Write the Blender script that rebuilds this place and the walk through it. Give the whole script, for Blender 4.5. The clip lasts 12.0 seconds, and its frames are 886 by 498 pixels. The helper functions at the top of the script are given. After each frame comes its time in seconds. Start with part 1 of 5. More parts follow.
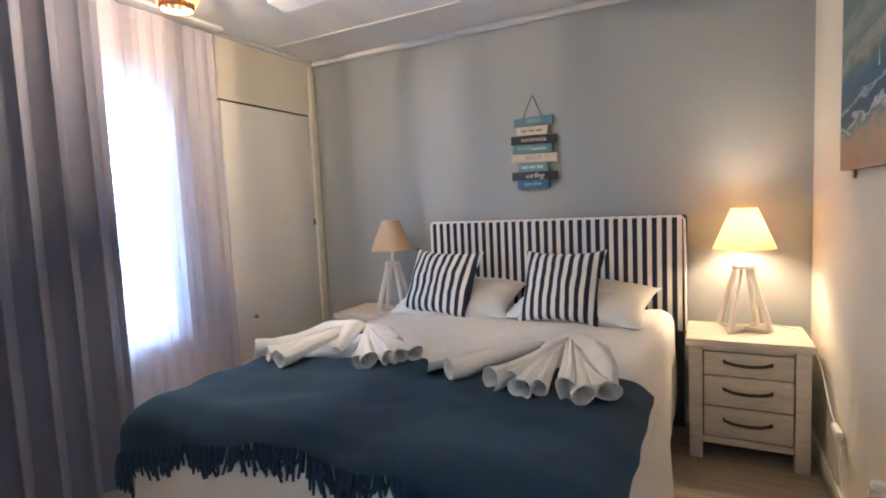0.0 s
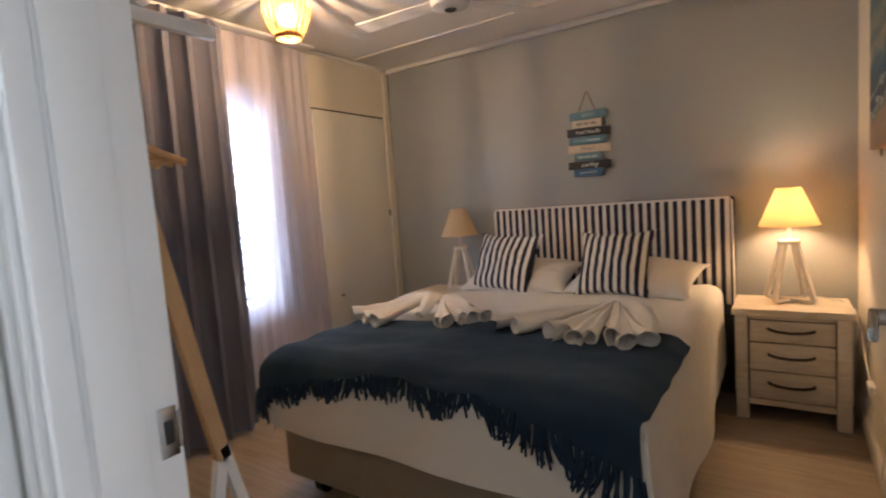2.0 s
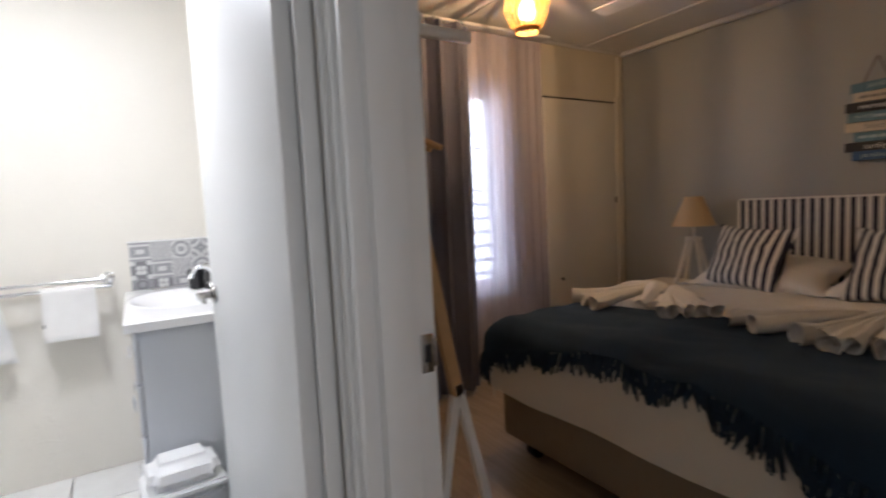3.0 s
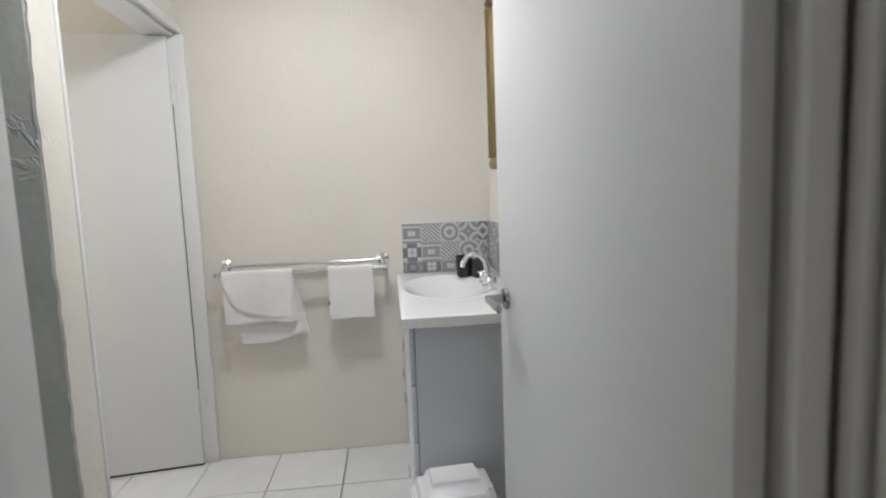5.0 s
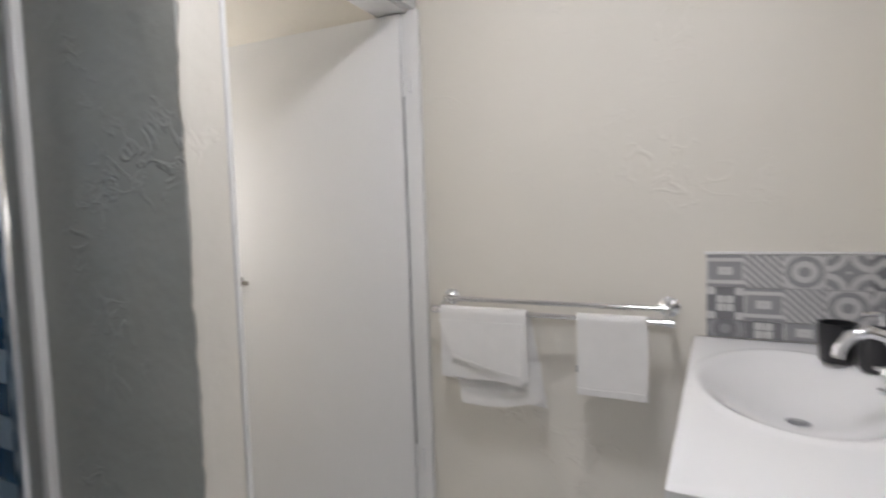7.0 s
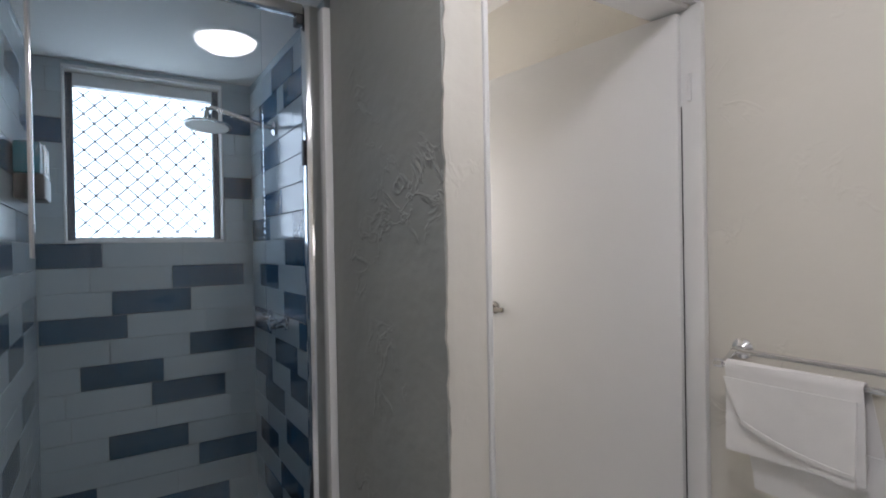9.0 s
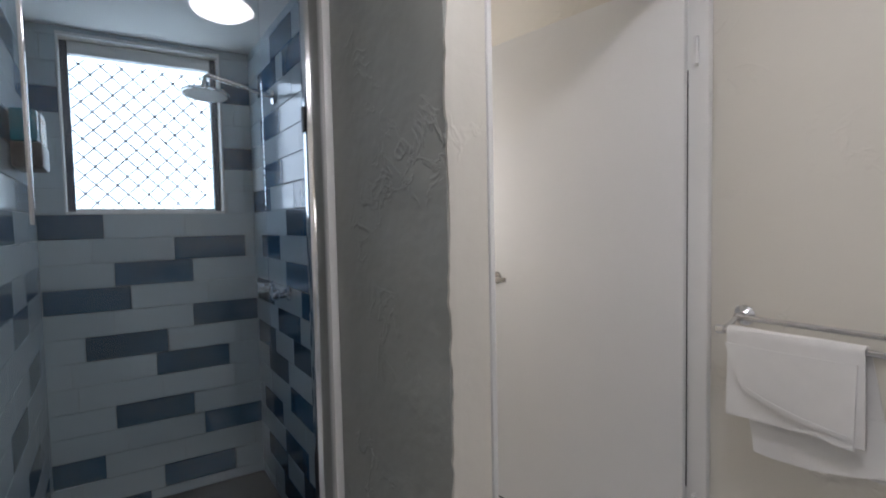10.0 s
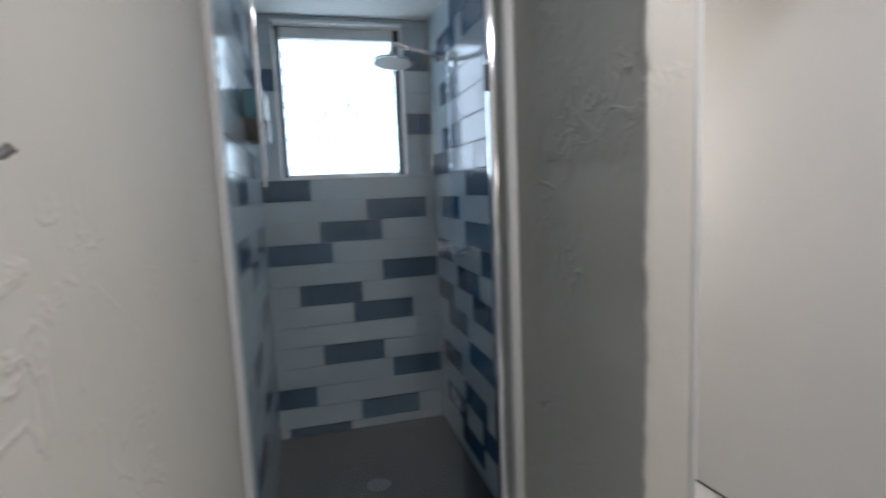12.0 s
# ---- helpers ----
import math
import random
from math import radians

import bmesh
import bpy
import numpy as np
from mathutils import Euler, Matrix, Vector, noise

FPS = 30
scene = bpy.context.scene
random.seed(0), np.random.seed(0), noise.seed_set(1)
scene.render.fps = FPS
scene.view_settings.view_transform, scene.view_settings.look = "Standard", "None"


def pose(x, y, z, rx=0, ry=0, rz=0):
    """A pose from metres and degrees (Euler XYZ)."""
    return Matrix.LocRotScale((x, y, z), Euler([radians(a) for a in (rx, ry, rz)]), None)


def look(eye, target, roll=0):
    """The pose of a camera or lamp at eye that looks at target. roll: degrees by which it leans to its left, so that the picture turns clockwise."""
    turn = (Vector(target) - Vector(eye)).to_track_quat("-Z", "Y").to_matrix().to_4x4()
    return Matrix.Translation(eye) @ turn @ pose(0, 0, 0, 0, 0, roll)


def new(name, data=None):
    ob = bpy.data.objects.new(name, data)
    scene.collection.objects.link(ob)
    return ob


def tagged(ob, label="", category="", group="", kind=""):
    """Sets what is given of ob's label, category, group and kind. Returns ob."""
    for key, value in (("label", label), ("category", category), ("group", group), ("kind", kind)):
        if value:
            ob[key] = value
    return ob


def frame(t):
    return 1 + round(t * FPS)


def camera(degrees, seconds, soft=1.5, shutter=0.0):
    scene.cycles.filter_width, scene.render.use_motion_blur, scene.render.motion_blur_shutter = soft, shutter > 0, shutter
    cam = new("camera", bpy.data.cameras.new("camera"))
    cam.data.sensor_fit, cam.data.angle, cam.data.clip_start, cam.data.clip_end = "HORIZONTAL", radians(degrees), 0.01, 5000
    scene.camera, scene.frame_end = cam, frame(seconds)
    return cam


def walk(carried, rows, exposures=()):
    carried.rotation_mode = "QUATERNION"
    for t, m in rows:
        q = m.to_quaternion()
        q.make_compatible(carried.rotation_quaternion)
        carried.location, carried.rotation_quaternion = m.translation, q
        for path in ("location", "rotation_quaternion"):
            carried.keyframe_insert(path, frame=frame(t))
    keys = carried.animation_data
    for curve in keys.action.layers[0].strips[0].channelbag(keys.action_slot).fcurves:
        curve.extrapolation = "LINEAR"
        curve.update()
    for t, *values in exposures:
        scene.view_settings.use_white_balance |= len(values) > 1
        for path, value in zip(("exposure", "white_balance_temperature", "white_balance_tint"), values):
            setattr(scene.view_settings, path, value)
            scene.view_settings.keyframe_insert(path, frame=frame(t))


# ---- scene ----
# Camera and its walk
cam = camera(82.1, 12.0, soft=1.9, shutter=0.4)
PATH = [
    (0, (0.546, -0.236, 1.328), (-0.368, 1.534, 1.155), -2.7),
    (0.5, (0.572, -0.323, 1.321), (-0.345, 1.445, 1.145), -2.8),
    (1, (0.599, -0.443, 1.303), (-0.313, 1.329, 1.123), -3.1),
    (1.5, (0.632, -0.538, 1.3), (-0.304, 1.219, 1.112), -3.3),
    (2, (0.706, -0.608, 1.29), (-0.409, 1.042, 1.112), -4.1),
    (2.5, (0.801, -0.66, 1.296), (-0.609, 0.748, 1.124), -4.1),
    (3, (0.783, -0.704, 1.265), (-0.918, 0.334, 1.095), -2.8),
    (3.5, (0.76, -0.766, 1.275), (-1.1, -0.057, 1.084), -3.2),
    (3.7, (0.732, -0.785, 1.27), (-1.174, -0.207, 1.079), -3.1),
    (5.3, (0.14, -0.767, 1.283), (-1.847, -0.662, 1.082), -1.9),
    (5.5, (0.056, -0.754, 1.278), (-1.935, -0.734, 1.084), -1.6),
    (6, (-0.166, -0.784, 1.247), (-2.154, -0.921, 1.077), -1.0),
    (6.5, (-0.393, -0.77, 1.275), (-2.366, -1.052, 1.112), -1.5),
    (6.6, (-0.440, -0.766, 1.268), (-2.411, -1.080, 1.117), -1.3),
    (7, (-0.585, -0.692, 1.284), (-2.336, -1.641, 1.163), -1.9),
    (7.1, (-0.622, -0.709, 1.283), (-2.33, -1.744, 1.178), -2.1),
    (7.5, (-0.696, -0.758, 1.316), (-2.168, -2.110, 1.230), -1.9),
    (7.6, (-0.698, -0.763, 1.32), (-2.096, -2.192, 1.239), -1.8),
    (9.5, (-0.694, -0.789, 1.306), (-1.774, -2.473, 1.277), -1.0),
    (10.5, (-0.7, -0.796, 1.266), (-1.807, -2.447, 1.044), -1.5),
    (11, (-0.696, -0.784, 1.259), (-1.806, -2.421, 0.966), -1.8),
    (11.5, (-0.669, -0.794, 1.285), (-1.652, -2.509, 0.981), -2.5),
    (11.7, (-0.659, -0.803, 1.271), (-1.498, -2.598, 1.003), -2.5),
    (12, (-0.649, -0.828, 1.271), (-1.146, -2.752, 1.041), -2.4),
]
EXPO = [(0.0, 1.02, 4400, 3), (1.0, 1.02, 4480, 3), (1.6, 0.80, 4880, 6), (2.0, 0.25, 5450, 10), (2.5, -0.30, 5850, 12), (3.0, -0.68, 5850, 13), (3.5, -0.98, 5950, 13), (5.3, -1.47, 6050, 11), (6.0, -1.56, 6100, 14), (6.5, -1.64, 6100, 15), (7.0, -1.66, 6100, 15), (7.6, -1.92, 6080, 15), (9.5, -2.03, 6100, 17), (10.5, -2.07, 6100, 16), (11.0, -1.78, 6100, 16), (12.0, -1.76, 6100, 15)]
walk(cam, [(t, look(eye, aim, roll)) for t, eye, aim, roll in PATH], EXPO)

# World and large lights
world = bpy.data.worlds.new("sky")
scene.world = world
world.use_nodes = True
wn = world.node_tree.nodes
sky = wn.new("ShaderNodeTexSky")
sky.sky_type, sky.sun_disc, sky.sun_elevation, sky.sun_rotation = "NISHITA", False, radians(50), radians(200)
world.node_tree.links.new(sky.outputs[0], wn["Background"].inputs[0])
wn["Background"].inputs[1].default_value = 0.12


def sun_lamp(strength, elevation, azimuth):
    data = bpy.data.lights.new("sun", "SUN")
    data.energy, data.angle, data.color = strength, radians(0.5), (1.0, 0.96, 0.9)
    ob = new("sun", data)
    ob.matrix_basis = pose(0, 0, 20, 90 - elevation, 0, -azimuth)
    return ob


sun_lamp(3.0, 50, 200)


def window_light(name, m, w, h, watts, color):
    data = bpy.data.lights.new(name, "AREA")
    data.shape, data.size, data.size_y, data.energy, data.color = "RECTANGLE", w, h, watts, color
    ob = new(name, data)
    ob.matrix_basis = m
    return ob


def bulb(name, x, y, z, watts, color, r=0.03):
    data = bpy.data.lights.new(name, "POINT")
    data.energy, data.color, data.shadow_soft_size = watts, color, r
    ob = new(name, data)
    ob.location = (x, y, z)
    return ob


WARM = (1.0, 0.60, 0.28)
window_light("bedroom_daylight", look((-2.29, 1.02, 1.35), (0, 1.02, 1.35)), 1.15, 1.35, 25, (0.84, 0.90, 0.98))
window_light("hall_daylight", look((2.5, -1.0, 1.5), (0, -1.0, 1.4)), 1.0, 1.3, 12, (1.0, 0.97, 0.93))
bulb("table_lamp_bulb", 0.725, 2.75, 1.155, 15, WARM, 0.05)
bulb("pendant_bulb", -1.345, 1.188, 2.275, 33, WARM, 0.008)


# Materials
def mat(name, color, rough=0.6, metal=0.0, vary=0.08, scale=6.0, bump=0.0, bscale=60.0, spec=0.5, per_object=0.0):
    m = bpy.data.materials.new(name)
    m.use_nodes = True
    nt = m.node_tree
    b = nt.nodes["Principled BSDF"]
    b.inputs["Roughness"].default_value, b.inputs["Metallic"].default_value = rough, metal
    b.inputs["Specular IOR Level"].default_value = spec
    co = nt.nodes.new("ShaderNodeTexCoord")
    n1 = nt.nodes.new("ShaderNodeTexNoise")
    n1.inputs["Scale"].default_value, n1.inputs["Detail"].default_value = scale, 5
    nt.links.new(co.outputs["Object"], n1.inputs["Vector"])
    mix = nt.nodes.new("ShaderNodeMix")
    mix.data_type = "RGBA"
    c = Vector(color)
    mix.inputs[6].default_value = (*[max(0, v * (1 - vary)) for v in c], 1)
    mix.inputs[7].default_value = (*[min(1, v * (1 + vary)) for v in c], 1)
    nt.links.new(n1.outputs[0], mix.inputs[0])
    out = mix.outputs[2]
    if per_object:
        info = nt.nodes.new("ShaderNodeObjectInfo")
        hsv = nt.nodes.new("ShaderNodeHueSaturation")
        rng = nt.nodes.new("ShaderNodeMapRange")
        rng.inputs[3].default_value, rng.inputs[4].default_value = 1 - per_object, 1 + per_object
        nt.links.new(info.outputs["Random"], rng.inputs[0])
        nt.links.new(rng.outputs[0], hsv.inputs["Value"])
        nt.links.new(out, hsv.inputs["Color"])
        out = hsv.outputs[0]
    nt.links.new(out, b.inputs["Base Color"])
    if bump:
        n2 = nt.nodes.new("ShaderNodeTexNoise")
        n2.inputs["Scale"].default_value, n2.inputs["Detail"].default_value = bscale, 6
        nt.links.new(co.outputs["Object"], n2.inputs["Vector"])
        bp = nt.nodes.new("ShaderNodeBump")
        bp.inputs["Strength"].default_value, bp.inputs["Distance"].default_value = bump, 0.01
        nt.links.new(n2.outputs[0], bp.inputs["Height"])
        nt.links.new(bp.outputs[0], b.inputs["Normal"])
    return m


def shader(m):
    return m.node_tree.nodes["Principled BSDF"]


def plaster(name, color, relief, scrapes):
    """Hand-trowelled plaster: broad waves, a fine grain and sparse raised scrapes."""
    m = mat(name, color, 0.62, vary=0.05, scale=2.2)
    nt = m.node_tree
    co = nt.nodes.new("ShaderNodeTexCoord")

    def tex(scale, detail, distortion=0.0):
        n = nt.nodes.new("ShaderNodeTexNoise")
        n.inputs["Scale"].default_value, n.inputs["Detail"].default_value, n.inputs["Distortion"].default_value = scale, detail, distortion
        nt.links.new(co.outputs["Object"], n.inputs["Vector"])
        return n.outputs[0]

    def mth(op, x, y=0.0, z=0.0):
        n = nt.nodes.new("ShaderNodeMath")
        n.operation = op
        for i, v in enumerate((x, y, z)):
            if isinstance(v, (int, float)):
                n.inputs[i].default_value = v
            else:
                nt.links.new(v, n.inputs[i])
        return n.outputs[0]
    ridge = mth("SUBTRACT", 1.0, mth("MINIMUM", mth("MULTIPLY", mth("ABSOLUTE", mth("SUBTRACT", tex(9, 3, 0.8), 0.5)), 22.0), 1.0))
    where = mth("MINIMUM", mth("MAXIMUM", mth("MULTIPLY", mth("SUBTRACT", tex(3.1, 2), 0.54), 8.0), 0.0), 1.0)
    h = mth("MULTIPLY_ADD", mth("MULTIPLY", ridge, where), scrapes, mth("MULTIPLY_ADD", tex(45, 4), 0.06, tex(4.0, 3)))
    bp = nt.nodes.new("ShaderNodeBump")
    bp.inputs["Strength"].default_value, bp.inputs["Distance"].default_value = relief, 0.03
    nt.links.new(h, bp.inputs["Height"])
    nt.links.new(bp.outputs[0], shader(m).inputs["Normal"])
    return m


def striped(name, dark, light, period, share=0.5):
    """Woven stripes along the object's own x."""
    m = mat(name, light, 0.9, vary=0.04, scale=40, bump=0.15, bscale=400)
    nt = m.node_tree
    co, sep = nt.nodes.new("ShaderNodeTexCoord"), nt.nodes.new("ShaderNodeSeparateXYZ")
    nt.links.new(co.outputs["Object"], sep.inputs[0])
    div, fr, lt = [nt.nodes.new("ShaderNodeMath") for _ in range(3)]
    div.operation, fr.operation, lt.operation = "DIVIDE", "FRACT", "LESS_THAN"
    div.inputs[1].default_value, lt.inputs[1].default_value = period, share
    nt.links.new(sep.outputs[0], div.inputs[0])
    nt.links.new(div.outputs[0], fr.inputs[0])
    nt.links.new(fr.outputs[0], lt.inputs[0])
    mix = nt.nodes.new("ShaderNodeMix")
    mix.data_type = "RGBA"
    old = shader(m).inputs["Base Color"].links[0].from_socket
    nt.links.new(lt.outputs[0], mix.inputs[0])
    nt.links.new(old, mix.inputs[6])
    mix.inputs[7].default_value = (*dark, 1)
    nt.links.new(mix.outputs[2], shader(m).inputs["Base Color"])
    return m


def wood(name, a, b, scale=1.0, rough=0.5, stretch=(1, 12, 12), per_object=0.0):
    m = mat(name, a, rough, vary=0.06, scale=30, bump=0.08, bscale=90, per_object=per_object)
    nt = m.node_tree
    co, mp, wv = nt.nodes.new("ShaderNodeTexCoord"), nt.nodes.new("ShaderNodeMapping"), nt.nodes.new("ShaderNodeTexNoise")
    mp.inputs["Scale"].default_value = [s * scale for s in stretch]
    wv.inputs["Scale"].default_value, wv.inputs["Detail"].default_value, wv.inputs["Distortion"].default_value = 3, 6, 0.6
    nt.links.new(co.outputs["Object"], mp.inputs[0])
    nt.links.new(mp.outputs[0], wv.inputs["Vector"])
    mix = nt.nodes.new("ShaderNodeMix")
    mix.data_type = "RGBA"
    old = shader(m).inputs["Base Color"].links[0].from_socket
    ramp = nt.nodes.new("ShaderNodeMapRange")
    ramp.inputs[1].default_value, ramp.inputs[2].default_value = 0.35, 0.68
    nt.links.new(wv.outputs[0], ramp.inputs[0])
    nt.links.new(ramp.outputs[0], mix.inputs[0])
    nt.links.new(old, mix.inputs[6])
    mix.inputs[7].default_value = (*b, 1)
    nt.links.new(mix.outputs[2], shader(m).inputs["Base Color"])
    return m


def glow(name, color, strength):
    m = bpy.data.materials.new(name)
    m.use_nodes = True
    b = m.node_tree.nodes["Principled BSDF"]
    b.inputs["Base Color"].default_value = (*color, 1)
    b.inputs["Emission Color"].default_value = (*color, 1)
    b.inputs["Emission Strength"].default_value = strength
    return m


def sheer_cloth(name, color, through_share, rough=0.9, translucent=0.5):
    """Thin cloth: part open weave, part light passing through the threads."""
    m = mat(name, color, rough, vary=0.05, scale=25, bump=0.1, bscale=300)
    nt = m.node_tree
    outp = nt.nodes["Material Output"]
    tl, tr, m1, m2 = (nt.nodes.new("ShaderNodeBsdfTranslucent"), nt.nodes.new("ShaderNodeBsdfTransparent"), nt.nodes.new("ShaderNodeMixShader"), nt.nodes.new("ShaderNodeMixShader"))
    tl.inputs[0].default_value = (*color, 1)
    m1.inputs[0].default_value, m2.inputs[0].default_value = translucent, through_share
    nt.links.new(shader(m).outputs[0], m1.inputs[1])
    nt.links.new(tl.outputs[0], m1.inputs[2])
    nt.links.new(m1.outputs[0], m2.inputs[1])
    nt.links.new(tr.outputs[0], m2.inputs[2])
    nt.links.new(m2.outputs[0], outp.inputs[0])
    return m


BLUE_WALL = mat("blue_grey_paint", (0.37, 0.385, 0.385), 0.6, vary=0.04, scale=2, bump=0.12, bscale=25)
CREAM_WALL = plaster("cream_plaster", (0.74, 0.71, 0.64), 0.30, 0.28)
BED_WALL = plaster("bedroom_cream_plaster", (0.70, 0.65, 0.54), 0.2, 0.1)
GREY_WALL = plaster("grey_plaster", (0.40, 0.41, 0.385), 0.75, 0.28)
CEIL = mat("white_ceiling_paint", (0.78, 0.77, 0.75), 0.7, vary=0.03, scale=3, bump=0.05, bscale=40)
TRIM = mat("white_gloss_trim", (0.80, 0.80, 0.79), 0.35, vary=0.03, scale=5, bump=0.05, bscale=20)
DOOR = mat("white_door_paint", (0.80, 0.80, 0.795), 0.38, vary=0.03, scale=3, bump=0.04, bscale=50)
BEDDOOR = mat("ivory_cupboard_paint", (0.74, 0.72, 0.66), 0.45, vary=0.04, scale=3, bump=0.06, bscale=30)
CHROME = mat("chrome", (0.75, 0.76, 0.78), 0.12, 1.0, vary=0.03)
STEEL = mat("brushed_steel", (0.40, 0.39, 0.38), 0.26, 1.0, vary=0.06, scale=60)
BLACK = mat("black_plastic", (0.012, 0.012, 0.014), 0.45, vary=0.2)
WHITE_PLASTIC = mat("white_plastic", (0.80, 0.80, 0.80), 0.35, vary=0.02)
VINYL = wood("pale_oak_plank", (0.46, 0.37, 0.27), (0.36, 0.28, 0.19), 1.0, 0.42, (1, 12, 12), 0.08)
GROUT = mat("floor_grout", (0.30, 0.28, 0.26), 0.9, vary=0.15, scale=30)
FLOOR_TILE = mat("white_marbled_floor_tile", (0.72, 0.72, 0.71), 0.22, vary=0.10, scale=7, bump=0.03, bscale=30, per_object=0.03)


# Building helpers
def box(bm, x0, x1, y0, y1, z0, z1, bevel=0.0, seg=2):
    r = bmesh.ops.create_cube(bm, size=1.0)
    vs = r["verts"]
    for v in vs:
        v.co = Vector((x0 + (v.co.x + 0.5) * (x1 - x0), y0 + (v.co.y + 0.5) * (y1 - y0), z0 + (v.co.z + 0.5) * (z1 - z0)))
    if bevel:
        es = list({e for v in vs for e in v.link_edges})
        bmesh.ops.bevel(bm, geom=es, offset=bevel, segments=seg, affect="EDGES", profile=0.5)
    return bm


def solid(x0, x1, y0, y1, z0, z1, bevel=0.0, seg=2):
    return box(bmesh.new(), x0, x1, y0, y1, z0, z1, bevel, seg)


def lathe(profile, n=32, close=False):
    """Turns (radius, height) pairs round z."""
    bm = bmesh.new()
    rings = [[bm.verts.new((r * math.cos(2 * math.pi * i / n), r * math.sin(2 * math.pi * i / n), z)) for i in range(n)] for r, z in profile]
    for a, b in zip(rings, rings[1:]):
        for i in range(n):
            bm.faces.new((a[i], a[(i + 1) % n], b[(i + 1) % n], b[i]))
    if close:
        bm.faces.new(rings[0][::-1])
        bm.faces.new(rings[-1])
    return bm


def tube(points, r, n=10, bm=None):
    """A round bar along points; r may be one radius or one for each point."""
    bm = bm or bmesh.new()
    pts = [Vector(p) for p in points]
    rs = r if isinstance(r, (list, tuple)) else [r] * len(pts)
    rings, up = [], None
    for i, p in enumerate(pts):
        d = (pts[min(i + 1, len(pts) - 1)] - pts[max(i - 1, 0)]).normalized()
        if up is None:
            up = d.orthogonal().normalized()
        up = (up - d * up.dot(d)).normalized()
        side = d.cross(up)
        rings.append([bm.verts.new(p + (up * math.cos(2 * math.pi * k / n) + side * math.sin(2 * math.pi * k / n)) * rs[i]) for k in range(n)])
    for a, b in zip(rings, rings[1:]):
        for k in range(n):
            bm.faces.new((a[k], a[(k + 1) % n], b[(k + 1) % n], b[k]))
    bm.faces.new(rings[0][::-1])
    bm.faces.new(rings[-1])
    return bm


def sheet(nu, nv, fn, thick=0.0):
    """A grid surface from fn(u, v), with thickness downwards along its normals."""
    bm = bmesh.new()
    g = [[bm.verts.new(fn(i / nu, j / nv)) for j in range(nv + 1)] for i in range(nu + 1)]
    for i in range(nu):
        for j in range(nv):
            bm.faces.new((g[i][j], g[i + 1][j], g[i + 1][j + 1], g[i][j + 1]))
    if thick:
        bm.normal_update()
        h = [[bm.verts.new(v.co - v.normal * thick) for v in row] for row in g]
        for i in range(nu):
            for j in range(nv):
                bm.faces.new((h[i][j], h[i][j + 1], h[i + 1][j + 1], h[i + 1][j]))
        for i in range(nu):
            bm.faces.new((g[i][0], h[i][0], h[i + 1][0], g[i + 1][0]))
            bm.faces.new((g[i][nv], g[i + 1][nv], h[i + 1][nv], h[i][nv]))
        for j in range(nv):
            bm.faces.new((g[0][j], g[0][j + 1], h[0][j + 1], h[0][j]))
            bm.faces.new((g[nu][j], h[nu][j], h[nu][j + 1], g[nu][j + 1]))
    return bm


def bar(p, q, w, d, bm=None, up=(0, 0, 1)):
    """A square-section bar from p to q."""
    bm = bm or bmesh.new()
    p, q = Vector(p), Vector(q)
    a = (q - p).normalized()
    s = a.cross(Vector(up)).normalized()
    t = s.cross(a).normalized()
    vs = [[bm.verts.new(c + s * sx * w / 2 + t * sy * d / 2) for sx, sy in ((-1, -1), (1, -1), (1, 1), (-1, 1))] for c in (p, q)]
    bm.faces.new(vs[0][::-1])
    bm.faces.new(vs[1])
    for k in range(4):
        bm.faces.new((vs[0][k], vs[0][(k + 1) % 4], vs[1][(k + 1) % 4], vs[1][k]))
    return bm


def mesh_of(bm, name, material, smooth=True):
    me = bpy.data.meshes.new(name)
    bmesh.ops.recalc_face_normals(bm, faces=bm.faces)
    bm.to_mesh(me)
    bm.free()
    me.materials.append(material)
    if smooth:
        me.shade_smooth()
        me.set_sharp_from_angle(angle=radians(38))
    return me


def part(name, bm, material, parent, label=""):
    ob = new(name, mesh_of(bm, name, material))
    ob.parent = parent
    if label:
        ob["label"] = label
    return ob


def thing(name, label, category, m=None, group=""):
    ob = new(name)
    ob.empty_display_size = 0.1
    if m is not None:
        ob.matrix_basis = m
    return tagged(ob, label, category, group)


def single(name, bm, material, label, category, m=None, group=""):
    ob = new(name, mesh_of(bm, name, material))
    if m is not None:
        ob.matrix_basis = m
    return tagged(ob, label, category, group)


def structure(name, bm, material, label, category):
    return tagged(new(name, mesh_of(bm, name, material)), label, category, "", "structure")


# Structure: bedroom, hall, bathroom, toilet, shower
H = 2.47
XL, XR, YH = -2.155, 1.04, 2.95          # bedroom walls
BX0, BX1, BY1, BY0 = -2.30, -0.40, -0.27, -1.77   # bathroom walls
SX0, SX1, SY0, SY1 = -1.31, -0.425, -3.52, -2.40   # shower

structure("floor_bedroom", solid(XL - 0.3, 2.6, -1.25, YH + 0.1, -0.12, -0.006), VINYL, "pale oak plank floor of bedroom and hall", "floor")
structure("floor_bathroom", solid(-2.45, -0.27, -3.45, -0.19, -0.12, -0.006), GROUT, "grey grout bed under bathroom tiles", "floor")
structure("floor_hall", solid(-0.27, 2.6, -2.0, -1.25, -0.12, -0.006), VINYL, "pale oak plank floor in the hall", "floor")
structure("wall_north", solid(XL - 0.2, XR + 0.15, YH, YH + 0.15, 0, H + 0.1), BLUE_WALL, "blue-grey painted bedroom wall behind the bed", "wall")
structure("wall_east", solid(XR, XR + 0.15, -0.19, YH, 0, H + 0.1), BED_WALL, "cream plastered bedroom wall", "wall")


